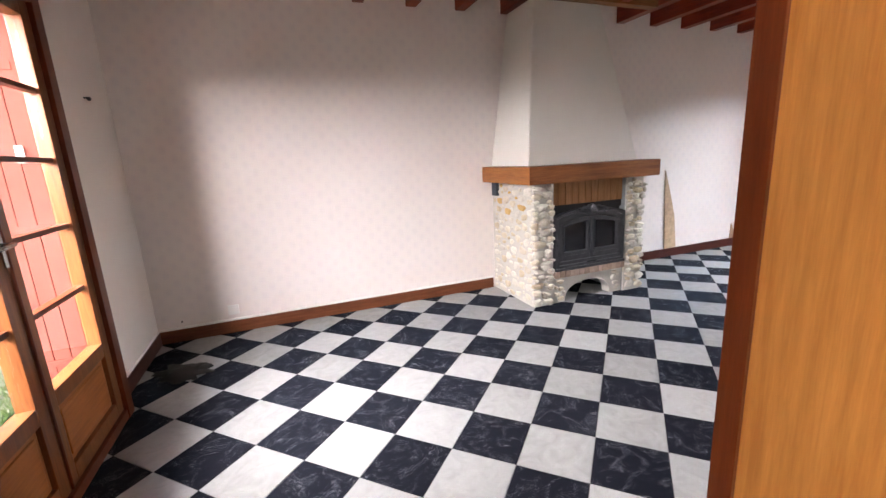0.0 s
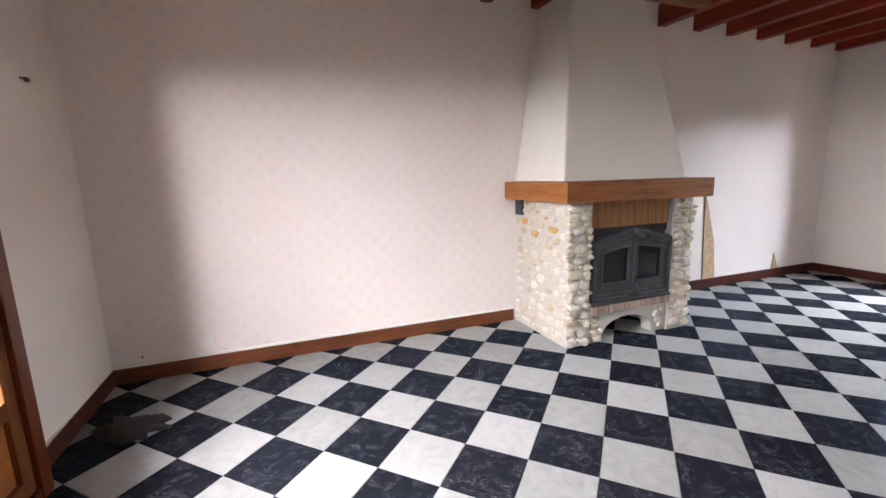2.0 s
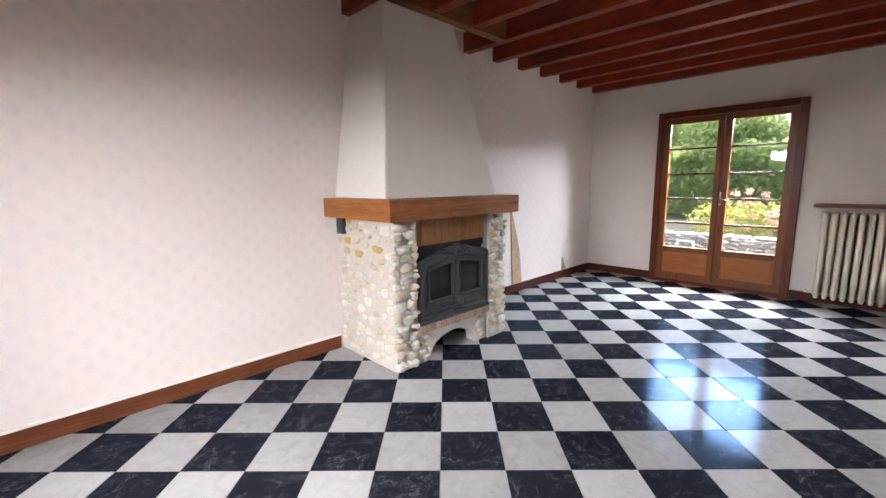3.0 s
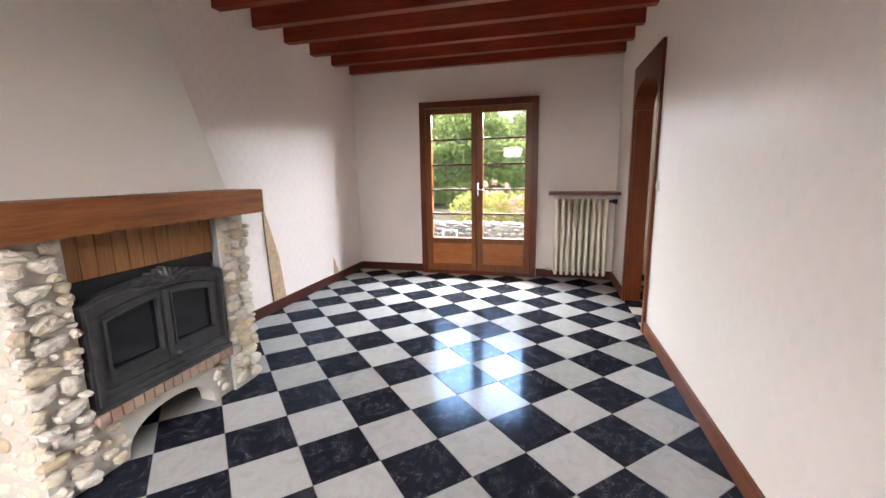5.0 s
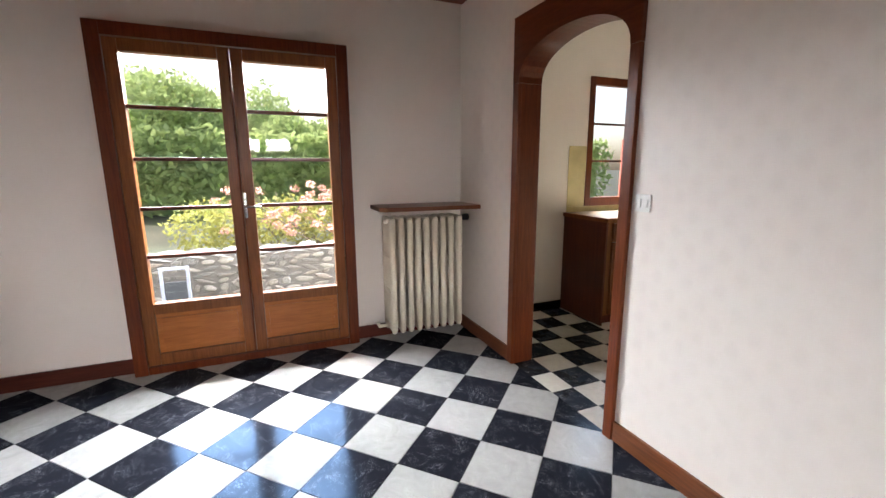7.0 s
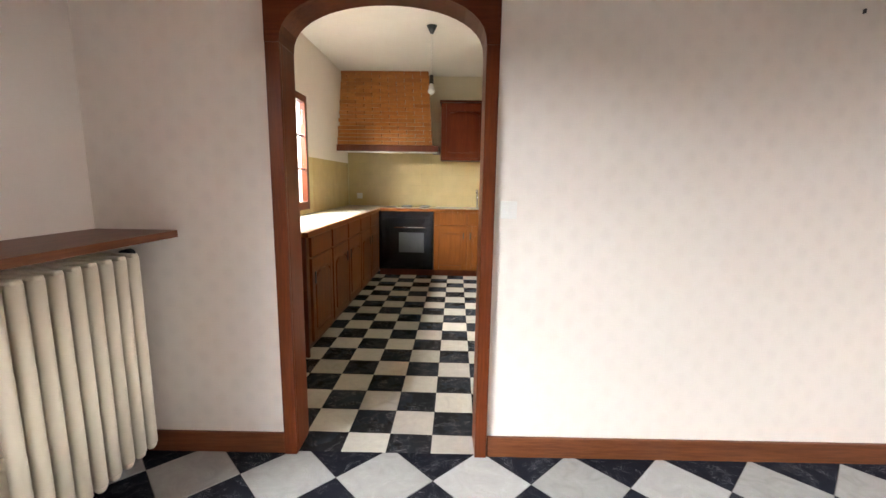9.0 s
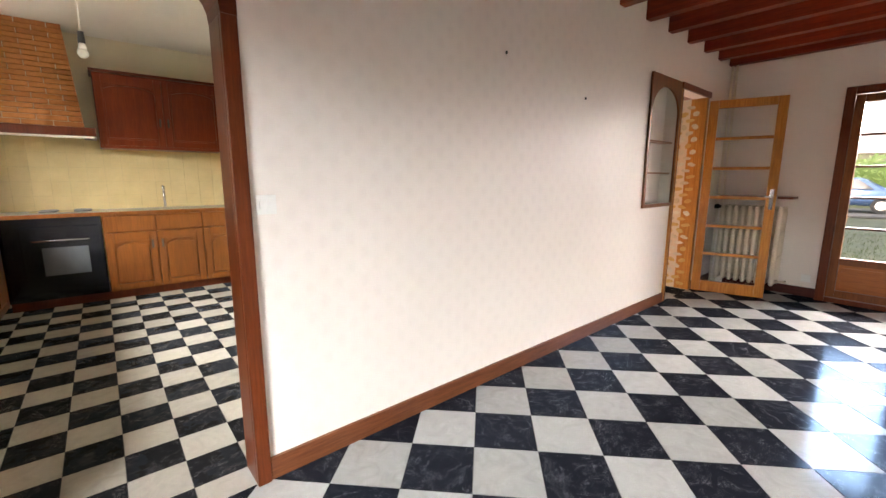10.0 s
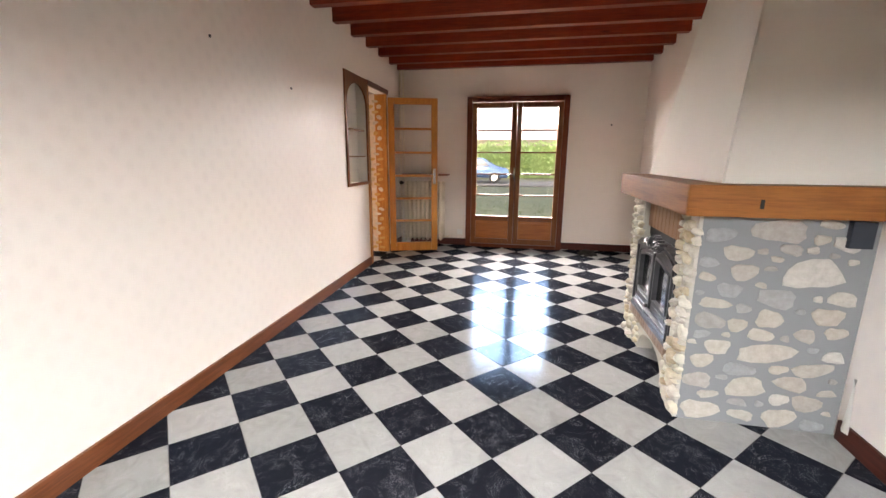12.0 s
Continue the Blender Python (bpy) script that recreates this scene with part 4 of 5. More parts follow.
sw = plate("light_switch", "white plastic double light switch on the wallpaper", (5.215, SY, 1.165), (0, 1), 0.075, 0.075)
for dx in (-0.017, 0.017):
    part("rocker", boxes((dx - 0.011, -0.014, -0.018, dx + 0.011, -0.0092, 0.018), bevel=0.002), M_PLASTIC, sw)
for x, z in ((0.42, 0.19),):
    so = plate("wall_socket", "white plastic wall socket above the baseboard", (x, NY, z), (0, -1))
    bm = bmesh.new()
    cyl(bm, (0, -0.0095, 0), (0, -0.012, 0), 0.022)
    part("socket_face", bm, M_PLASTIC, so)
so = plate("wall_socket", "white plastic wall socket beside the west french window", (WX, 1.04, 0.2), (1, 0))
hole = link("hole", boxes((-0.006, -0.006, -0.003, 0.006, 0.006, 0.0)), M_BLACK_AND_SHADE)
hole.matrix_world = Matrix.Translation((0.05, NY - 0.001, 0.155)) @ Matrix.Rotation(radians(90), 4, "X")
tagged(hole, "small dark hole in the wall", "hole")
hk = thing("wall_hook", "small dark metal hook in the wall", "hook", (WX, 3.1, 1.76))
bm = bmesh.new()
cyl(bm, (0.0005, 0, 0), (0.02, 0, 0), 0.005)
ball(bm, (0.024, 0.004, -0.006), 0.012)
part("hook", bm, M_IRON, hk, "", True)
for x, z in ((3.834, 1.976), (2.976, 1.827)):
    nl = link("wall_nail", boxes((-0.003, 0.0006, -0.01, 0.003, 0.012, 0.007), bevel=0.001), M_IRON)
    nl.location = (x, SY, z)
    tagged(nl, "small rusty nail stuck in the pale wallpaper", "nail")

# ---- unpapered strip and boards by the north wall ----
def shard(name, label, pts):
    bm = bmesh.new()
    prism(bm, pts, NY - 0.012, NY - 0.0015)
    return tagged(link(name, bm, M_CORRUG), label, "board")


shard("torn_board", "tall pointed offcut of brown board against the wall", [(5.1, 0.101), (5.287, 0.101), (5.23, 0.5), (5.14, 0.78), (5.05, 1.03), (5.06, 0.76), (5.08, 0.42)])
shard("torn_board", "small pointed offcut of brown board against the wall", [(6.24, 0.1), (6.36, 0.1), (6.3, 0.19), (6.25, 0.29)])
pp = bmesh.new()
rows = []
for k in range(7):
    f = k / 6
    rows.append([pp.verts.new((4.03 + 0.01 * f + u * 0.085 * (1 - f) ** 0.7, NY - 0.018 - 0.05 * math.sin(u * 2.2) * (1 - f * 0.7), 0.1 + 0.24 * f)) for u in (0, 0.33, 0.66, 1.0)])
for a, b in zip(rows, rows[1:]):
    for i in range(3):
        pp.faces.new((a[i], a[i + 1], b[i + 1], b[i]))
bmesh.ops.solidify(pp, geom=pp.faces[:], thickness=0.0015)
tagged(link("peeled_paper", pp, M_PLASTIC, True), "curled white flap of peeling wallpaper above the baseboard", "wallpaper")
gl = thing("crumpled_rag", "crumpled dark cloth on the floor", "cloth", (0.16, 2.88, 0.002))
bm = bmesh.new()
bmesh.ops.create_icosphere(bm, subdivisions=3, radius=0.12)
for v in bm.verts:
    k = noise.noise(v.co * 22) * 0.9 + 0.9
    v.co = Vector((v.co.x * k * 1.2, v.co.y * k, max(0, v.co.z) * 0.38 * k + 0.001))
part("cloth", bm, plain("dark_cloth", (0.025, 0.022, 0.018), 0.9), gl, "", True)

nb = thing("framed_card", "small dark card standing on the niche shelf", "card", (1.82, 0.16, 1.325))
part("card", boxes((-0.03, 0, 0, 0.03, 0.012, 0.085), bevel=0.002), M_IRON, nb)
nb2 = thing("white_card", "small white card standing on the niche shelf", "card", (1.72, 0.16, 1.325))
part("card", boxes((-0.02, 0, 0, 0.02, 0.008, 0.09), bevel=0.002), M_PLASTIC, nb2)

# ---- hall ----
M_COBBLE = stone_mat("cobble_pattern_paper", [(0.42, 0.24, 0.12), (0.6, 0.44, 0.3), (0.5, 0.32, 0.2)])
pier = shell("hall_pier", boxes((WX, -0.5, 0, 0.585, 0.108, 2.6)), plaster("pier_plaster", (0.62, 0.5, 0.38)), "hall wall faced with brown and cream cobbles")
rgc = random.Random(8)
zc = 0.06
row = 0
while zc < 2.1:
    for side in range(4):
        ob = new("stone", STONES["ochre" if rgc.random() < 0.5 else "plain"][rgc.randrange(9)])
        ob.parent = pier
        ob.matrix_basis = Matrix.Translation((0.585, 0.04 - 0.12 * side - (row % 2) * 0.05, zc)) @ Matrix.Rotation(radians(90), 4, "Z") @ Matrix.Diagonal((0.1, 0.02, 0.062, 1))
    zc += 0.068
    row += 1
# Unseen glazed door, added so that daylight reaches the hall.
french_like = thing("added_hall_door", "unseen glazed door added to let daylight into the hall", "door", (WX - 0.1, -1.95, 0))
part("frame", boxes((-0.03, 0, 0, 0.03, 0.08, 2.1), (-0.03, 0.92, 0, 0.03, 1.0, 2.1), (-0.03, 0.0805, 2.0, 0.03, 0.9195, 2.1), (-0.03, 0.0805, 0, 0.03, 0.9195, 0.4), bevel=0.004), M_OAK, french_like)
gg = part("pane", boxes((-0.003, 0.081, 0.401, 0.003, 0.919, 1.999)), M_GLASS, french_like)
gg.visible_shadow = False

# ---- kitchen ----
CH, CF = 0.92, 6.48          # worktop height and front of the east units
KB = -3.5                    # front of the south units
def door_front(parent, axis, a, b, z0, z1, at, mat, handle=None):
    """A framed cabinet door with an arched raised panel; it faces -x or +y."""
    def bx(p, q, r, s, d0, d1):
        return (at - d1, p, r, at - d0, q, s) if axis == "x" else (p, at + d0, r, q, at + d1, s)
    dr = part("door", boxes(bx(a, a + 0.06, z0, z1, 0, 0.02), bx(b - 0.06, b, z0, z1, 0, 0.02), bx(a + 0.0605, b - 0.0605, z1 - 0.09, z1, 0, 0.02), bx(a + 0.0605, b - 0.0605, z0, z0 + 0.06, 0, 0.02), bevel=0.003), mat, parent)
    n = 8
    m = (a + b) / 2
    s = -1 if axis == "x" else 1
    bm = bmesh.new()
    for w, low, top, d0, d1 in (((b - a) / 2 - 0.062, z0 + 0.062, z1 - 0.16, 0.001, 0.006), ((b - a) / 2 - 0.078, z0 + 0.078, z1 - 0.175, 0.0065, 0.024)):
        pts = [(m - w, low), (m + w, low)] + [(m + w * math.cos(math.pi * i / n), top + 0.065 * math.sin(math.pi * i / n)) for i in range(n + 1)]
        lo, hi = sorted((at + s * d0, at + s * d1))
        prism(bm, pts, lo, hi, axis)
    part("door_panel", bm, mat, dr, "arched raised panel")
    w = (b - a) / 2 - 0.0605
    bm = bmesh.new()
    lo, hi = sorted((at + s * 0.0005, at + s * 0.018))
    pts = [(m + w * math.cos(math.pi * i / n), z1 - 0.158 + 0.066 * math.sin(math.pi * i / n)) for i in range(n + 1)] + [(m - w, z1 - 0.0905), (m + w, z1 - 0.0905)]
    prism(bm, pts, lo, hi, axis)
    part("arched_rail", bm, mat, dr)
    if handle is not None:
        hb = bmesh.new()
        hz = (z0 + z1) / 2 + (0.12 if z0 < 1 else -0.14)
        box(hb, *bx(handle - 0.009, handle + 0.009, hz, hz + 0.09, 0.021, 0.032), bevel=0.004)
        part("door_handle", hb, M_IRON, dr, "dark metal handle", True)
    return dr


# Kitchen wood, darkened: the east units' shade is put into the colour.
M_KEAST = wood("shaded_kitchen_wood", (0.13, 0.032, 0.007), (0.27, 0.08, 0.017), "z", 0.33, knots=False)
cab = thing("kitchen_base_unit", "brown wooden kitchen base units below the window", "kitchen cabinet")
part("carcass", boxes((CF + 0.002, KY + 0.01, 0.09, EX - 0.004, -0.8, CH - 0.035)), M_KWOOD, cab)
part("plinth", boxes((CF + 0.05, KY + 0.01, 0.0, EX - 0.004, -0.84, 0.089)), M_KDARK, cab)
part("end_panel", boxes((CF, -0.7995, 0.0, EX - 0.004, -0.78, CH - 0.035), bevel=0.002), M_KDARK, cab, "dark red-brown end panel")
yy = -0.83
for i in range(5):
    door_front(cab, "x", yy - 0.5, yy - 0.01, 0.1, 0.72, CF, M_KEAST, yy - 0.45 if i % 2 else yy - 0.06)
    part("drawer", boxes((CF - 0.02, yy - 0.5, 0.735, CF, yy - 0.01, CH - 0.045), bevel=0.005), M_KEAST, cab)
    yy -= 0.52
cab2 = thing("kitchen_base_unit", "brown wooden base units with arched door panels beside the oven", "kitchen cabinet")
part("carcass", boxes((KX + 0.01, KY + 0.01, 0.09, 5.73, KB - 0.002, CH - 0.035)), M_KWOOD, cab2)
part("plinth", boxes((KX + 0.01, KY + 0.01, 0.0, 6.47, KB - 0.05, 0.089)), M_KDARK, cab2)
for i in range(3):
    b = 5.72 - 0.44 * i
    door_front(cab2, "y", b - 0.425, b, 0.1, 0.7, KB, M_KWOOD, b - 0.39 if i % 2 == 0 else b - 0.04)
    part("drawer", boxes((b - 0.425, KB, 0.715, b, KB + 0.02, CH - 0.045), bevel=0.005), M_KWOOD, cab2)
wt = thing("worktop", "pale tiled worktop with a brown wooden edge", "worktop")
part("slab", boxes((CF + 0.012, -3.99, CH - 0.034, EX - 0.003, -0.79, CH), bevel=0.003), M_COUNTER, wt)
part("slab", boxes((KX + 0.01, KY + 0.012, CH - 0.034, CF + 0.0115, KB - 0.012, CH), bevel=0.003), M_COUNTER, wt)
part("edging", boxes((CF - 0.025, KB + 0.026, CH - 0.036, CF + 0.0115, -0.765, CH + 0.001), (CF + 0.0116, -0.7895, CH - 0.036, EX - 0.003, -0.765, CH + 0.001), bevel=0.004), M_KWOOD, wt)
part("edging", boxes((KX + 0.01, KB - 0.0115, CH - 0.036, CF - 0.0255, KB + 0.025, CH + 0.001), bevel=0.004), M_KWOOD, wt)
ov = thing("oven", "black built-in oven with a grey window", "oven")
part("body", boxes((5.74, KY + 0.02, 0.092, 6.475, KB - 0.002, CH - 0.037)), M_OVEN, ov)
part("oven_front", boxes((5.76, KB - 0.0015, 0.16, 6.34, KB + 0.022, 0.8), bevel=0.006), M_OVEN, ov)
part("oven_window", boxes((5.86, KB + 0.0225, 0.33, 6.2, KB + 0.026, 0.6), bevel=0.003), M_OVENGLASS, ov)
bm = bmesh.new()
cyl(bm, (5.84, KB + 0.05, 0.67), (6.26, KB + 0.05, 0.67), 0.009)
part("oven_handle", bm, M_STEEL, ov, "", True)
hob = thing("gas_hob", "steel hob with round plates set in the worktop", "hob", (6.0, -3.78, CH + 0.001))
part("plate", boxes((-0.27, -0.2, 0, 0.27, 0.2, 0.008), bevel=0.003), M_STEEL, hob)
for dx in (-0.13, 0.13):
    for dy in (-0.09, 0.1):
        bm = bmesh.new()
        cyl(bm, (dx, dy, 0.0085), (dx, dy, 0.02), 0.07)
        part("burner", bm, M_IRON, hob)
sink = thing("mixer_tap", "chrome mixer tap behind the worktop", "tap", (5.14, -3.9, CH + 0.001))
bm = bmesh.new()
cyl(bm, (0, 0, 0), (0, 0, 0.24), 0.014)
cyl(bm, (0, 0, 0.23), (0.02, 0.17, 0.25), 0.01)
cyl(bm, (0.02, 0.17, 0.25), (0.02, 0.175, 0.2), 0.01)
ball(bm, (0, 0, 0.235), 0.017)
part("tap", bm, M_STEEL, sink, "", True)
sk = thing("kitchen_socket", "white plastic socket above the worktop", "socket", (6.93, KY, 1.06))
part("plate", boxes((-0.12, 0.008, -0.04, -0.04, 0.018, 0.04), bevel=0.003), M_PLASTIC, sk)
# brick hood
kh = thing("brick_cooker_hood", "orange brick cooker hood over a dark wooden beam", "cooker hood")
HB0, HB1, HT1 = 5.76, EX - 0.006, 5.84
hz0, hz1, hy0, hy1 = 1.745, 2.729, -3.5, -3.78
core = bmesh.new()
prism(core, [(hy0 - 0.02, hz0), (hy1 - 0.02, hz1), (KY + 0.003, hz1), (KY + 0.003, hz0)], HB0 + 0.1, HB1 - 0.01, "x")
part("core", core, M_MORTAR, kh)
part("beam", boxes((HB0 - 0.08, hy0 - 0.08, hz0 - 0.085, HB1, hy0 + 0.03, hz0 - 0.002), (HB0 - 0.08, KY + 0.003, hz0 - 0.085, HB0 + 0.02, hy0 - 0.081, hz0 - 0.002), bevel=0.005), M_KDARK, kh, "dark wooden beam")
part("light_strip", boxes((HB0 - 0.06, hy0 - 0.05, hz0 - 0.1, HB1 - 0.01, hy0 + 0.02, hz0 - 0.086)), M_PLASTIC, kh, "white strip under the beam")
nrow = 20
bh = (hz1 - hz0) / nrow
cellb = {}
for r in range(nrow):
    f = (r + 0.5) / nrow
    yf = hy0 + (hy1 - hy0) * f
    xl = HB0 + (HT1 - HB0) * f
    x = xl - (0.11 if r % 2 else 0)
    while x < HB1 - 0.02:
        a, b = max(x, xl), min(x + 0.22, HB1)
        if b - a > 0.03:
            key = round(b - a, 2)
            if key not in cellb:
                bm = boxes((0.003, -0.03, 0.003, key - 0.004, 0.012, bh - 0.004), bevel=0.003)
                me = bpy.data.meshes.new("brick")
                bm.to_mesh(me)
                bm.free()
                me.materials.append(M_HOODBRICK)
                cellb[key] = me
            ob = new("brick", cellb[key])
            ob.parent = kh
            ob.location = (a, yf, hz0 + r * bh)
        x += 0.22
side = bmesh.new()
prism(side, [(hy0 - 0.03, hz0), (hy1 - 0.03, hz1), (KY + 0.003, hz1), (KY + 0.003, hz0)], HB0 + 0.085, HB0 + 0.099, "x")
part("side", side, M_HOODBRICK, kh)
uc = thing("kitchen_wall_unit", "dark red-brown wooden wall cabinet with two doors", "kitchen cabinet")
part("body", boxes((4.51, KY + 0.005, 1.57, 5.66, -3.722, 2.32), bevel=0.003), M_KRED, uc)
for i in range(2):
    a = 4.515 + 0.572 * i
    door_front(uc, "y", a, a + 0.565, 1.6, 2.3, -3.72, M_KRED, a + (0.53 if i == 0 else 0.035))
part("cornice", boxes((4.49, KY + 0.005, 2.321, 5.68, -3.69, 2.35), bevel=0.005), M_KDARK, uc)
bl = thing("pendant_bulb", "bare bulb in a dark holder on a ceiling cable", "lamp", (5.7, -2.15, 2.729))
bm = bmesh.new()
cyl(bm, (0, 0, 0), (0, 0, -0.07), 0.05, 0.014)
part("ceiling_rose", bm, M_IRON, bl, "", True)
bm = bmesh.new()
cyl(bm, (0, 0, -0.071), (0, 0, -0.44), 0.005)
part("cable", bm, M_PLASTIC, bl)
bm = bmesh.new()
cyl(bm, (0, 0, -0.44), (0, 0, -0.52), 0.018, 0.022)
part("holder", bm, M_IRON, bl, "", True)
bm = bmesh.new()
cyl(bm, (0, 0, -0.52), (0, 0, -0.56), 0.018, 0.028)
ball(bm, (0, 0, -0.585), 0.034)
part("bulb", bm, M_BULB, bl, "", True)
kw = thing("kitchen_window", "dark framed kitchen window with an orange shutter outside", "window")
WY0, WY1, WZ0, WZ1 = -2.4, -1.0, 0.97, 2.13
part("window_frame", boxes((EX - 0.01, WY0, WZ0, EX + 0.05, WY0 + 0.06, WZ1), (EX - 0.01, WY1 - 0.06, WZ0, EX + 0.05, WY1, WZ1), (EX - 0.01, WY0 + 0.0605, WZ1 - 0.07, EX + 0.05, WY1 - 0.0605, WZ1), (EX - 0.01, WY0 + 0.0605, WZ0, EX + 0.05, WY1 - 0.0605, WZ0 + 0.08), (EX + 0.0, (WY0 + WY1) / 2 - 0.04, WZ0 + 0.0805, EX + 0.045, (WY0 + WY1) / 2 + 0.04, WZ1 - 0.0705), bevel=0.004), M_DARKZ, kw)
for i in range(2):
    ya, yb = (WY0 + 0.061, (WY0 + WY1) / 2 - 0.041) if i == 0 else ((WY0 + WY1) / 2 + 0.041, WY1 - 0.061)
    hz = (WZ1 - 0.07 - WZ0 - 0.08) / 3
    for j in range(3):
        g = part("pane", boxes((EX + 0.02, ya, WZ0 + 0.081 + hz * j + (0.009 if j else 0), EX + 0.025, yb, WZ0 + 0.079 + hz * (j + 1) - 0.009)), M_GLASS, kw)
        g.visible_shadow = False
        if j:
            part("glazing_bar", boxes((EX + 0.008, ya, WZ0 + 0.08 + hz * j - 0.009, EX + 0.04, yb, WZ0 + 0.08 + hz * j + 0.009), bevel=0.002), M_DARKZ, kw)

hs = thing("kitchen_shutter", "pale orange wooden shutter standing half open outside the kitchen window", "shutter", (0, 0, 0))
for i in range(5):
    part("board", boxes((EX + 0.34, -2.42 + 0.13 * i, 0.9, EX + 0.365, -2.295 + 0.13 * i, 1.62), bevel=0.003), M_SHUTTER, hs)
part("batten", boxes((EX + 0.3, -2.42, 0.84, EX + 0.339, -1.77, 0.95), bevel=0.003), M_SHUTTER, hs)
splash_e = shell("backsplash_east", boxes((EX - 0.004, KY + 0.01, CH, EX - 0.0005, -0.8, 0.969), (EX - 0.004, KY + 0.01, 0.97, EX - 0.0005, WY0 - 0.005, 1.52), (EX - 0.004, WY1 + 0.005, 0.97, EX - 0.0005, -0.8, 1.52)), M_YGROUT, "yellow tiled backsplash")
splash_s = shell("backsplash_south", boxes((KX + 0.01, KY + 0.0005, CH, EX - 0.006, KY + 0.004, 1.676)), M_YGROUT, "yellow tiled backsplash")
tile_y = None
def wall_tiles(parent, axis, a0, a1, z0, z1, at, step, skip=None):
    global tile_y
    if tile_y is None:
        tile_y = {}
    if axis not in tile_y:
        q = step - 0.003
        bm = boxes((-0.006, 0, 0, 0, q, q) if axis == "x" else (0, 0, 0, q, 0.006, q), bevel=0.0012)
        me = bpy.data.meshes.new("tile")
        bm.to_mesh(me)
        bm.free()
        me.materials.append(M_TILEY)
        tile_y[axis] = me
    a = a0
    while a + step <= a1 + 1e-6:
        z = z0
        while z + step <= z1 + 1e-6:
            if not (skip and skip(a, z)):
                ob = new("tile", tile_y[axis])
                ob.parent = parent
                ob.location = (at, a, z) if axis == "x" else (a, at, z)
            z += step
        a += step


wall_tiles(splash_e, "x", -4.02, -0.8, CH + 0.003, 1.53, EX - 0.004, 0.15, lambda y, z: y + 0.15 > WY0 and y < WY1 and z + 0.15 > 0.97)
wall_tiles(splash_s, "y", 4.3, 7.01, CH + 0.003, 1.675, KY + 0.004, 0.15)
shell("kitchen_baseboard", boxes((KX, 0.064, 0, A0 - 0.04, 0.0795, 0.08), (A1 + 0.1, 0.064, 0, EX - 0.017, 0.0795, 0.08), (EX - 0.016, -0.776, 0, EX - 0.0005, 0.063, 0.08), bevel=0.002), M_OVEN, "black tiled baseboard")


# ---- shutters folded into the door reveals ----
def shutter(x0, x1, y, h, label):
    th = thing("shutter", label, "shutter", (0, y, 0))
    n = 3
    w = (x1 - x0) / n
    for i in range(n):
        part("board", boxes((x0 + w * i + 0.0015, -0.014, 0.06, x0 + w * (i + 1) - 0.0015, 0.014, h - 0.03), bevel=0.003), M_SHUTTER, th)
    for z in (0.35, 1.05, h - 0.35):
        part("hinge", boxes((x0 + 0.02, -0.019, z, x1 - 0.02, -0.0145, z + 0.035)), M_SHUTTER, th)
    part("catch", boxes((x1 - 0.08, -0.024, 1.38, x1 - 0.05, -0.0145, 1.46), bevel=0.002), M_PLASTIC, th, "pale metal catch")


for (d0, d1, dh), xa, xb in ((DA, WX - 0.25, WX - 0.03), (DB, EX + 0.05, EX + 0.27)):
    shutter(xa, xb, d1 - 0.02, dh, "terracotta painted wooden shutter folded beside the french window")
    shutter(xa, xb, d0 + 0.02, dh, "terracotta painted wooden shutter folded beside the french window")
shutter(EX + 0.31, EX + 0.62, -2.5, 2.1, "terracotta painted wooden shutter folded beside the kitchen window")
shell("door_sill", boxes((WX - 0.3, DA[0], -0.1, WX - 0.02, DA[1], 0.02), (EX + 0.02, DB[0], -0.1, EX + 0.3, DB[1], 0.02)), M_MORTAR, "pale stone door sill")

# ---- garden ----
def ground_z(x):
    return -0.18 if x < 9.45 else 0.2 + 0.02 * (min(x, 40) - 10)


gm = bmesh.new()
xs = [-400, -120, -50, -27, -21, -15.5, -9, -5, -2, 0, 4, 8, 9.4, 9.5, 14, 20, 30, 60, 150, 400]
ys = [-400, -100, -40, -20, -10, -4, 0, 4, 8, 14, 22, 35, 60, 120, 400]
gv = [[gm.verts.new((x, y, ground_z(x) + (0 if -9 < x < 10.2 else 0.03 * math.sin(x + y)))) for y in ys] for x in xs]
for i in range(len(xs) - 1):
    for j in range(len(ys) - 1):
        gm.faces.new((gv[i][j], gv[i + 1][j], gv[i + 1][j + 1], gv[i][j + 1]))
shell("ground", gm, M_SOIL, "rough lawn")
shell("road", boxes((-21.5, -60, -0.16, -16, 60, -0.1)), M_ROAD, "grey asphalt road")


def leaf_cloud(bm, rg, n, centre, radii, size, hollow=0.6):
    """Many small leaf-like triangles in an uneven rounded mass."""
    for _ in range(n):
        d = Vector((rg.gauss(0, 1), rg.gauss(0, 1), rg.gauss(0, 1))).normalized()
        lump = 0.8 + 0.35 * noise.noise(d * 2.3 + Vector(centre))
        r = lump * rg.uniform(hollow, 1.0)
        p = Vector((centre[0] + d.x * radii[0] * r, centre[1] + d.y * radii[1] * r, centre[2] + d.z * radii[2] * r))
        a = Vector((rg.gauss(0, 1), rg.gauss(0, 1), rg.gauss(0, 1))).normalized() * size * rg.uniform(0.6, 1.4)
        b = a.cross(Vector((rg.gauss(0, 1), rg.gauss(0, 1), rg.gauss(0, 1)))).normalized() * size * 0.5
        v = [bm.verts.new(q) for q in (p - b * 0.6, p + a * 0.6, p + b * 0.6, p - a * 0.5)]
        bm.faces.new(v)


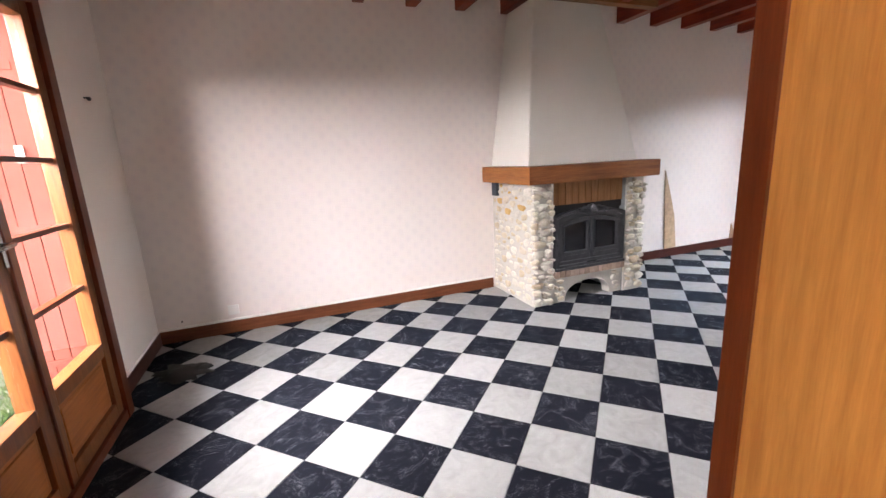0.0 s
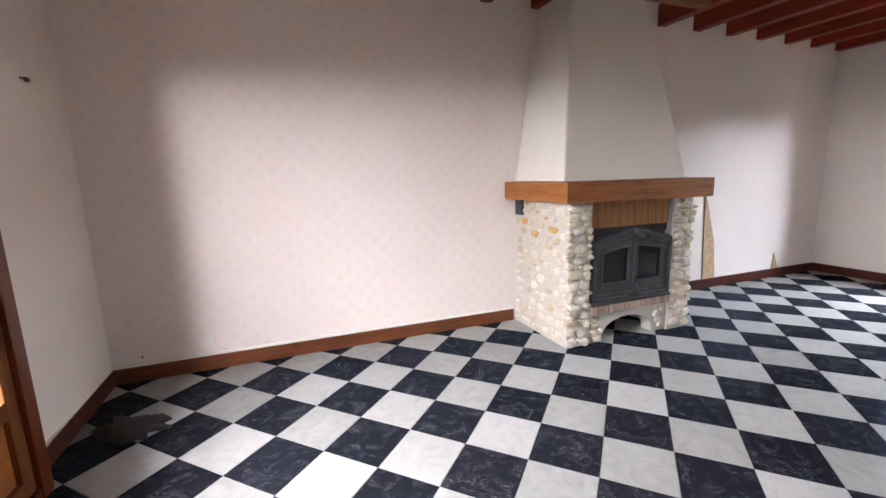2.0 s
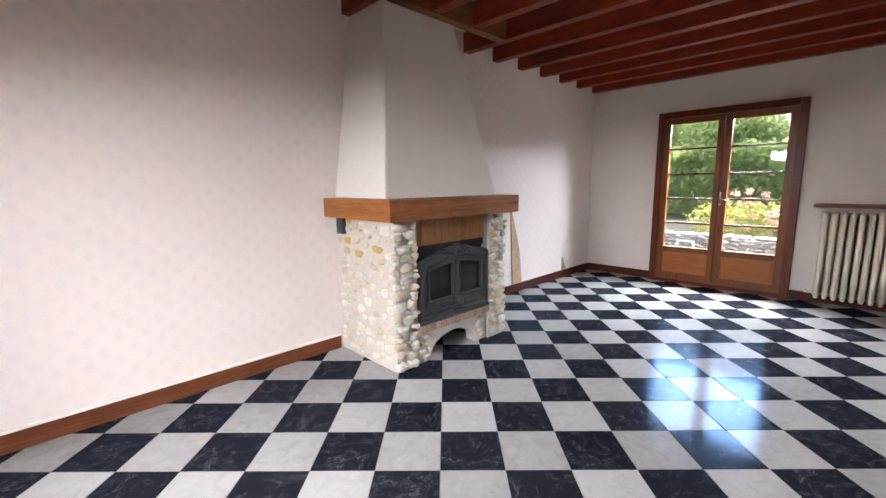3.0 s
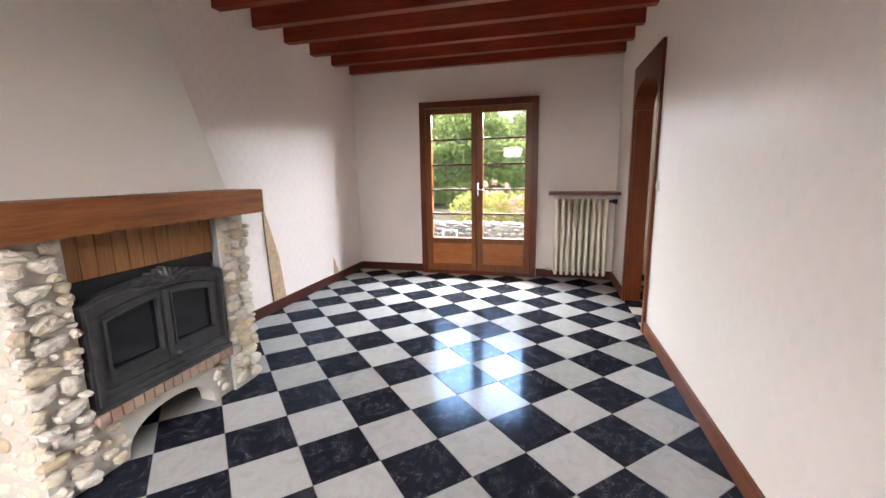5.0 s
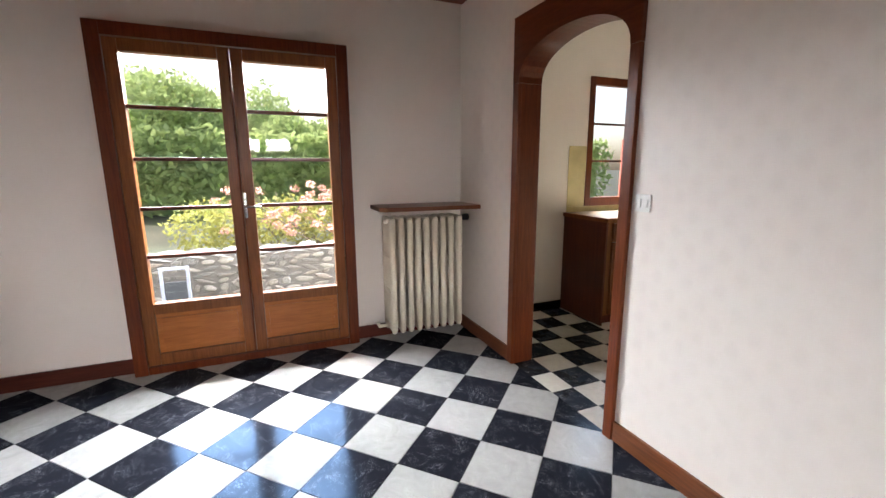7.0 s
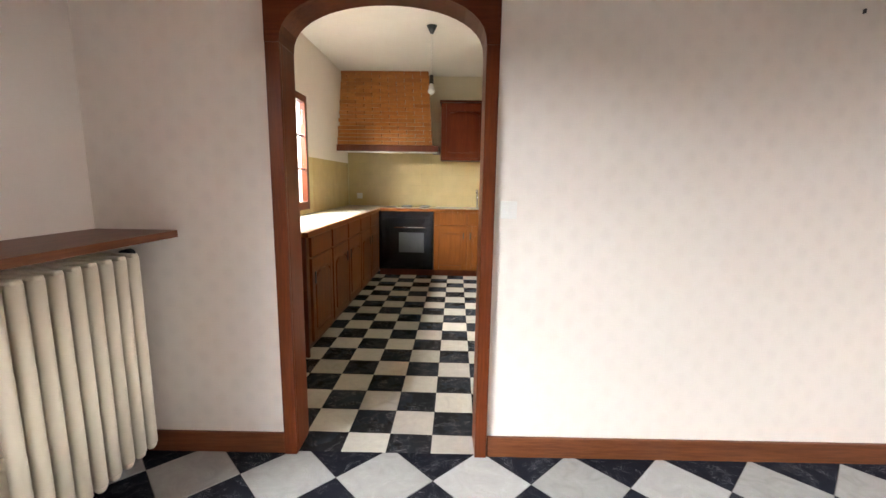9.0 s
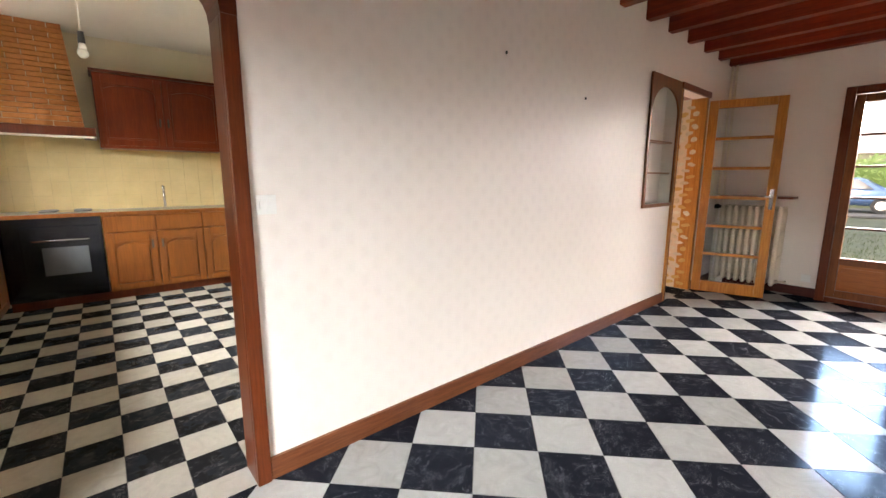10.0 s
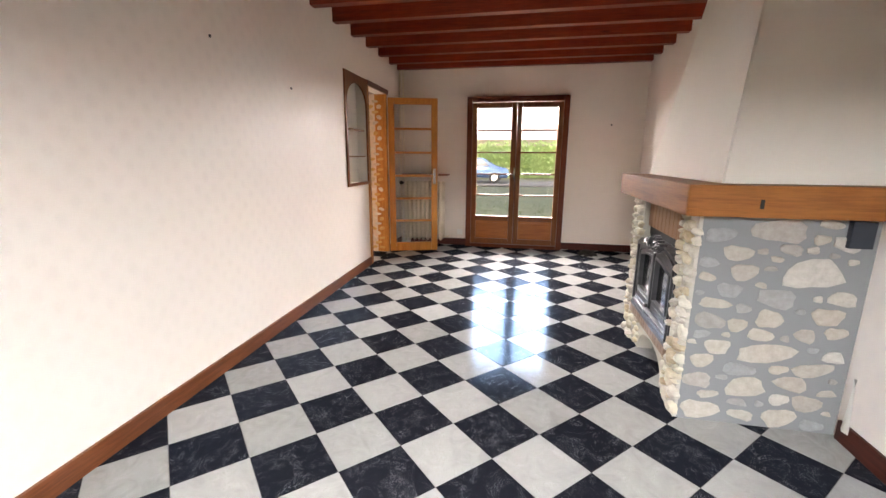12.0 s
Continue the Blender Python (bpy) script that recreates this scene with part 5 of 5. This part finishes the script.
def tree(name, label, x, y, h, r, mat, seed, n=2600, low=0.25, leaf=0.16):
    rg = random.Random(seed)
    z0 = ground_z(x)
    th = thing(name, label, "tree", (x, y, z0))
    bm = bmesh.new()
    cyl(bm, (0, 0, -0.05), (0.05, 0, h * 0.5), r * 0.09, r * 0.05, 8)
    for k in range(6):
        a = rg.uniform(0, 6.28)
        cyl(bm, (0.03, 0, h * (0.25 + 0.05 * k)), (math.cos(a) * r * 0.6, math.sin(a) * r * 0.6, h * (0.5 + 0.06 * k)), r * 0.035, r * 0.012, 6)
    part("trunk", bm, M_BARK, th)
    bm = bmesh.new()
    for k in range(9):
        a, q = rg.uniform(0, 6.28), rg.uniform(0, 0.5) * r
        leaf_cloud(bm, rg, n // 9, (math.cos(a) * q, math.sin(a) * q, h * (low + (1 - low) * rg.uniform(0.3, 0.72))), (r * 0.62, r * 0.62, h * (1 - low) * 0.32), leaf)
    part("crown", bm, mat, th)
    return th


def hedge(name, label, x0, y0, x1, y1, h, mat, seed, n=7000, leaf=0.16):
    rg = random.Random(seed)
    z0 = ground_z(x0)
    bm = boxes((x0 + 0.25, y0 + 0.25, z0, x1 - 0.25, y1 - 0.25, z0 + h - 0.25))
    for _ in range(n):
        x, y, z = rg.uniform(x0, x1), rg.uniform(y0, y1), z0 + h * rg.random() ** 0.8
        if rg.random() < 0.75:
            if rg.random() < 0.75:
                x = (x1 if x1 < 0 else x0) + rg.uniform(-0.25, 0.25)
            else:
                z = z0 + h + rg.uniform(-0.2, 0.15) + 0.15 * noise.noise(Vector((x, y, 0)) * 0.6)
        p = Vector((x, y, z))
        a = Vector((rg.gauss(0, 1), rg.gauss(0, 1), rg.gauss(0, 1))).normalized() * leaf
        b = a.cross(Vector((0.3, 0.2, 1))).normalized() * leaf * 0.5
        bm.faces.new([bm.verts.new(q) for q in (p - b, p + a, p + b, p - a)])
    return tagged(link(name, bm, mat), label, "hedge")


hedge("hedge", "tall dense dark green clipped hedge", -29, 16, -15.5, 36, 2.9, M_CONIFER, 21)
hedge("hedge", "long green roadside hedge", -28, -25, -26, 15, 2.6, M_LEAF, 22)
tree("domed_conifer", "dark blue-green conifer clipped to a dome", -19.5, 29.5, 7.6, 3.6, M_CONIFER, 23, 16000, 0.0, 0.22)
tree("tree", "tall green tree behind the road", -34, -6, 5, 3, M_LEAF, 24, 4000, 0.2, 0.2)
tree("tree", "tall green tree behind the road", -37, 9, 5, 3, M_LEAF, 25, 4000, 0.2, 0.2)
for i, (x, y, h, r) in enumerate([(17, 3.6, 3.6, 2.2), (18.5, -0.2, 3.2, 2.1), (16.5, 7.5, 3.7, 2.2), (20, 1.8, 4.0, 2.3), (19, -4.5, 4.2, 2.4), (21, 6, 4.4, 2.6), (17.5, 1.4, 2.6, 1.6)]):
    tree("garden_tree", "bright green leafy garden tree", x, y, h, r, M_LEAF, 30 + i, 14000, 0.0, 0.14)
hedge("hedge", "bright green shrubs behind the garden", 15.2, -9, 17.5, 14, 1.9, M_LEAF, 51, 16000, 0.13)
sh = thing("hydrangea", "hydrangea bush with faded pink flower heads behind the garden wall", "bush", (10.3, 1.35, 0.2))
rg = random.Random(5)
bm = bmesh.new()
for k in range(9):
    cyl(bm, (rg.uniform(-0.2, 0.2), rg.uniform(-0.5, 0.5), -0.05), (rg.uniform(-0.4, 0.4), rg.uniform(-0.9, 0.9), 0.8), 0.012, 0.006, 5)
part("stem", bm, M_BARK, sh)
bm = bmesh.new()
for k in range(7):
    leaf_cloud(bm, rg, 900, (rg.uniform(-0.1, 0.2), -1.1 + 0.4 * k, 0.36 + rg.uniform(-0.06, 0.12)), (0.5, 0.5, 0.46), 0.055)
part("leaves", bm, foliage("yellowing_leaves", (0.07, 0.11, 0.02), (0.22, 0.2, 0.05), 4), sh)
for k in range(64):
    bm = bmesh.new()
    leaf_cloud(bm, rg, 60, (0, 0, 0), (0.08, 0.08, 0.065), 0.03, 0.75)
    fl = part("flower_head", bm, M_PINK, sh)
    fl.location = (rg.uniform(-0.55, 0.15), rg.uniform(-1.3, 1.1), rg.uniform(0.25, 0.95))
M_WALLCORE = plain("dark_wall_core", (0.09, 0.085, 0.08), 0.9)
STONES["wall"] = []
for i in range(9):
    me = stone_mesh(i + 70)
    me.materials.append(M_WSTONE)
    STONES["wall"].append(me)
gw = shell("garden_wall", boxes((9.38, -5, -0.25, 9.7, 9, 0.33)), M_WALLCORE, "low dry-stone garden wall")
rubble(gw, (9.38, 5.2), (0, -1), 6.0, 0.53, (0.16, 0.085), 0.07, 41, None, 0.95, "wall")
for o in gw.children:
    o.location.z -= 0.2
cap = random.Random(9)
y = -1.0
while y < 5.2:
    w = cap.uniform(0.2, 0.4)
    ob = new("stone", STONES["wall"][cap.randrange(9)])
    ob.parent = gw
    ob.matrix_basis = Matrix.Translation((9.5, y + w / 2, 0.36)) @ Matrix.Rotation(radians(-90), 4, "Z") @ Matrix.Diagonal((w, 0.35, 0.11, 1))
    y += w
pil = thing("stone_pillar", "rough grey dry-stone pillar on the lawn", "pillar", (-9.2, 13.6, -0.18))
pil.rotation_euler = (0, 0, radians(35))
part("core", boxes((-0.42, -0.42, 0, 0.42, 0.42, 1.78)), M_WALLCORE, pil)
for a in (0, 90):
    pr = random.Random(50 + a)
    z = 0.06
    while z < 1.8:
        s = -0.45
        while s < 0.42:
            w = pr.uniform(0.15, 0.34)
            ob = new("stone", STONES["wall"][pr.randrange(9)])
            ob.parent = pil
            ob.matrix_basis = Matrix.Rotation(radians(a), 4, "Z") @ Matrix.Translation((s + w / 2, -0.4, z)) @ Matrix.Diagonal((w, 0.25, 0.13, 1))
            s += w
        z += 0.115
lw = thing("rubble_border", "low line of loose pale stones across the lawn", "stones", (0, 0, 0))
pr = random.Random(61)
for k in range(110):
    f = k / 110
    ob = new("stone", STONES["plain"][pr.randrange(9)])
    ob.parent = lw
    ob.matrix_basis = Matrix.Translation((-13.5 + 11.5 * f + pr.uniform(-0.2, 0.2), 9.6 + 3.2 * f + pr.uniform(-0.35, 0.35), -0.14 + pr.uniform(0, 0.12))) @ Matrix.Rotation(pr.uniform(0, 3), 4, "Z") @ Matrix.Diagonal((pr.uniform(0.2, 0.45), 0.6, pr.uniform(0.12, 0.25), 1))
gb = bmesh.new()
rg = random.Random(77)
for k in range(22000):
    u = rg.random()
    x = -0.9 - 9 * u * u
    y = rg.uniform(-1.5, 4 + 9 * u)
    h = rg.uniform(0.02, 0.08)
    a = rg.uniform(0, 6.28)
    d = Vector((math.cos(a), math.sin(a), 0)) * 0.006
    t = Vector((rg.uniform(-0.04, 0.04), rg.uniform(-0.04, 0.04), h))
    p = Vector((x, y, -0.18))
    gb.faces.new([gb.verts.new(q) for q in (p - d, p + d, p + t)])
tagged(link("grass", gb, M_GRASS), "short uneven grass", "grass", kind="stuff")

car = thing("parked_car", "blue parked hatchback car on the road", "car", (-18.5, -1.0, -0.1))
bm = bmesh.new()
prism(bm, [(-2.0, 0.3), (2.0, 0.3), (2.02, 0.62), (1.9, 0.82), (1.15, 0.92), (0.55, 1.4), (-1.2, 1.44), (-1.85, 0.95), (-2.02, 0.8)], -0.82, 0.82, "x")
bmesh.ops.bevel(bm, geom=list(bm.edges), offset=0.06, segments=2, affect="EDGES")
part("body", bm, M_CAR, car, "", True)
bm = bmesh.new()
prism(bm, [(1.0, 0.95), (0.5, 1.34), (-1.1, 1.37), (-1.55, 0.98)], 0.815, 0.835, "x")
part("side_window", bm, M_OVENGLASS, car)
for yy in (-1.25, 1.25):
    for s in (-1, 1):
        bm = bmesh.new()
        cyl(bm, (s * 0.65, yy, 0.31), (s * 0.86, yy, 0.31), 0.31)
        w = part("wheel", bm, M_TYRE, car)
        bm = bmesh.new()
        cyl(bm, (s * 0.855, yy, 0.31), (s * 0.875, yy, 0.31), 0.18)
        part("rim", bm, M_STEEL, w)
wh = thing("roadside_house", "pale low house behind the road hedge", "house", (-33, 2, -0.2))
part("wall", boxes((-3, -6, 0, 3, 3, 3.0)), M_RENDER, wh)
bm = bmesh.new()
prism(bm, [(-3.4, 2.95), (3.4, 2.95), (0, 4.6)], -6.4, 3.4, "y")
# Outdoor haze is put into the roof's pale colour.
part("roof", bm, plain("hazy_roof_tiles", (0.42, 0.36, 0.33), 0.9), wh, "roof paled by haze put into its colour")
fc = thing("folding_chair", "pale folded garden chair with a dark seat on the terrace", "chair", (9.0, 2.75, -0.18))
part("frame", boxes((-0.02, -0.13, 0, 0.01, -0.1, 0.48), (-0.02, 0.12, 0, 0.01, 0.15, 0.48), (-0.02, -0.1, 0.45, 0.01, 0.12, 0.48), bevel=0.004), M_CHAIRP, fc, "pale frame")
part("seat", boxes((-0.015, -0.095, 0.05, 0.0, 0.115, 0.32), bevel=0.003), M_VENT, fc, "dark seat")


# ---- floor ----
floor = shell("floor", boxes((WX - 0.3, KY, -0.15, EX + 0.3, NY, -0.004)), M_GROUT, "black and white marble chequered floor")


def clip_poly(pts, x0, y0, x1, y1):
    for ax, lim, keep in ((0, x0, 1), (0, x1, -1), (1, y0, 1), (1, y1, -1)):
        out = []
        for i, p in enumerate(pts):
            q = pts[(i + 1) % len(pts)]
            dp, dq = (p[ax] - lim) * keep, (q[ax] - lim) * keep
            if dp >= 0:
                out.append(p)
            if (dp > 0 > dq) or (dp < 0 < dq):
                f = dp / (dp - dq)
                out.append((p[0] + (q[0] - p[0]) * f, p[1] + (q[1] - p[1]) * f))
        pts = out
        if len(pts) < 3:
            return []
    return pts


def tile_mesh(pts, mat, thick=0.012):
    """A tile with slightly eased edges, drawn about its own centre."""
    bm = bmesh.new()
    top = [bm.verts.new((x * 0.992, y * 0.992, 0.0)) for x, y in pts]
    mid = [bm.verts.new((x, y, -0.0012)) for x, y in pts]
    low = [bm.verts.new((x, y, -thick)) for x, y in pts]
    bm.faces.new(top)
    for a, b in ((top, mid), (mid, low)):
        for i in range(len(pts)):
            j = (i + 1) % len(pts)
            bm.faces.new((a[j], a[i], b[i], b[j]))
    bmesh.ops.recalc_face_normals(bm, faces=bm.faces)
    me = bpy.data.meshes.new("tile")
    bm.to_mesh(me)
    bm.free()
    me.materials.append(mat)
    return me


def cut_by(pts, line, keep):
    """The part of an outline with (y - line(x)) * keep >= 0."""
    out = []
    for i, p in enumerate(pts):
        q = pts[(i + 1) % len(pts)]
        dp, dq = (p[1] - line(p[0])) * keep, (q[1] - line(q[0])) * keep
        if dp >= 0:
            out.append(p)
        if dp * dq < 0:
            f = dp / (dp - dq)
            out.append((p[0] + (q[0] - p[0]) * f, p[1] + (q[1] - p[1]) * f))
    return out


def lay(centres, corners, bounds, mats, thick=0.012, keep=1):
    whole = [tile_mesh(corners, m, thick) for m in mats]
    for cx, cy, k in centres:
        pts = clip_poly([(cx + x, cy + y) for x, y in corners], *bounds)
        if keep:
            pts = cut_by(pts, south_y, keep)
        if len(pts) < 3:
            continue
        area = abs(sum(a[0] * b[1] - b[0] * a[1] for a, b in zip(pts, pts[1:] + pts[:1]))) / 2
        if area < 2e-4:
            continue
        full = len(pts) == 4 and all((cy + y - south_y(cx + x)) * keep > 0 and bounds[0] < cx + x < bounds[2] and bounds[1] < cy + y < bounds[3] for x, y in corners)
        me = whole[k] if full else tile_mesh([(x - cx, y - cy) for x, y in pts], mats[k], thick)
        ob = new("tile", me)
        ob.parent = floor
        ob.location = (cx, cy, 0.0 + 0.0004 * (random.random() - 0.5))


TD = 0.3 / math.sqrt(2)
g = TD - 0.002
cs = []
for m in range(-2, 36):
    for n in range(0, 18):
        if (m + n) % 2:
            u, v = (m + n - 1) // 2, (n - m - 1) // 2
            cs.append((m * TD, n * TD, 0 if (u + v) % 2 == 0 else 1))
lay(cs, [(-g, 0), (0, -g), (g, 0), (0, g)], (WX, 0.0, EX, NY), (M_BLACK, M_WHITE))
KT, kg = 0.215, 0.2125 / 2
cs = [(5.752 + KT * (i + 0.5), -0.335 + KT * (j + 0.5), (i + j + 1) % 2) for i in range(-8, 6) for j in range(-18, 3)]
lay(cs, [(-kg, -kg), (kg, -kg), (kg, kg), (-kg, kg)], (KX, KY, EX, 1.0), (M_KBLACK, M_KWHITE), 0.0039, -1)
cs = [(0.3 * (i + 0.5), -0.3 * (j + 0.5) + 0.19, (i + j) % 2) for i in range(-1, 9) for j in range(0, 10)]
hk = 0.1485
lay(cs, [(-hk, -hk), (hk, -hk), (hk, hk), (-hk, hk)], (WX, HY, HX, 1.0), (M_BLACK, M_WHITE), 0.0039, -1)

askew()
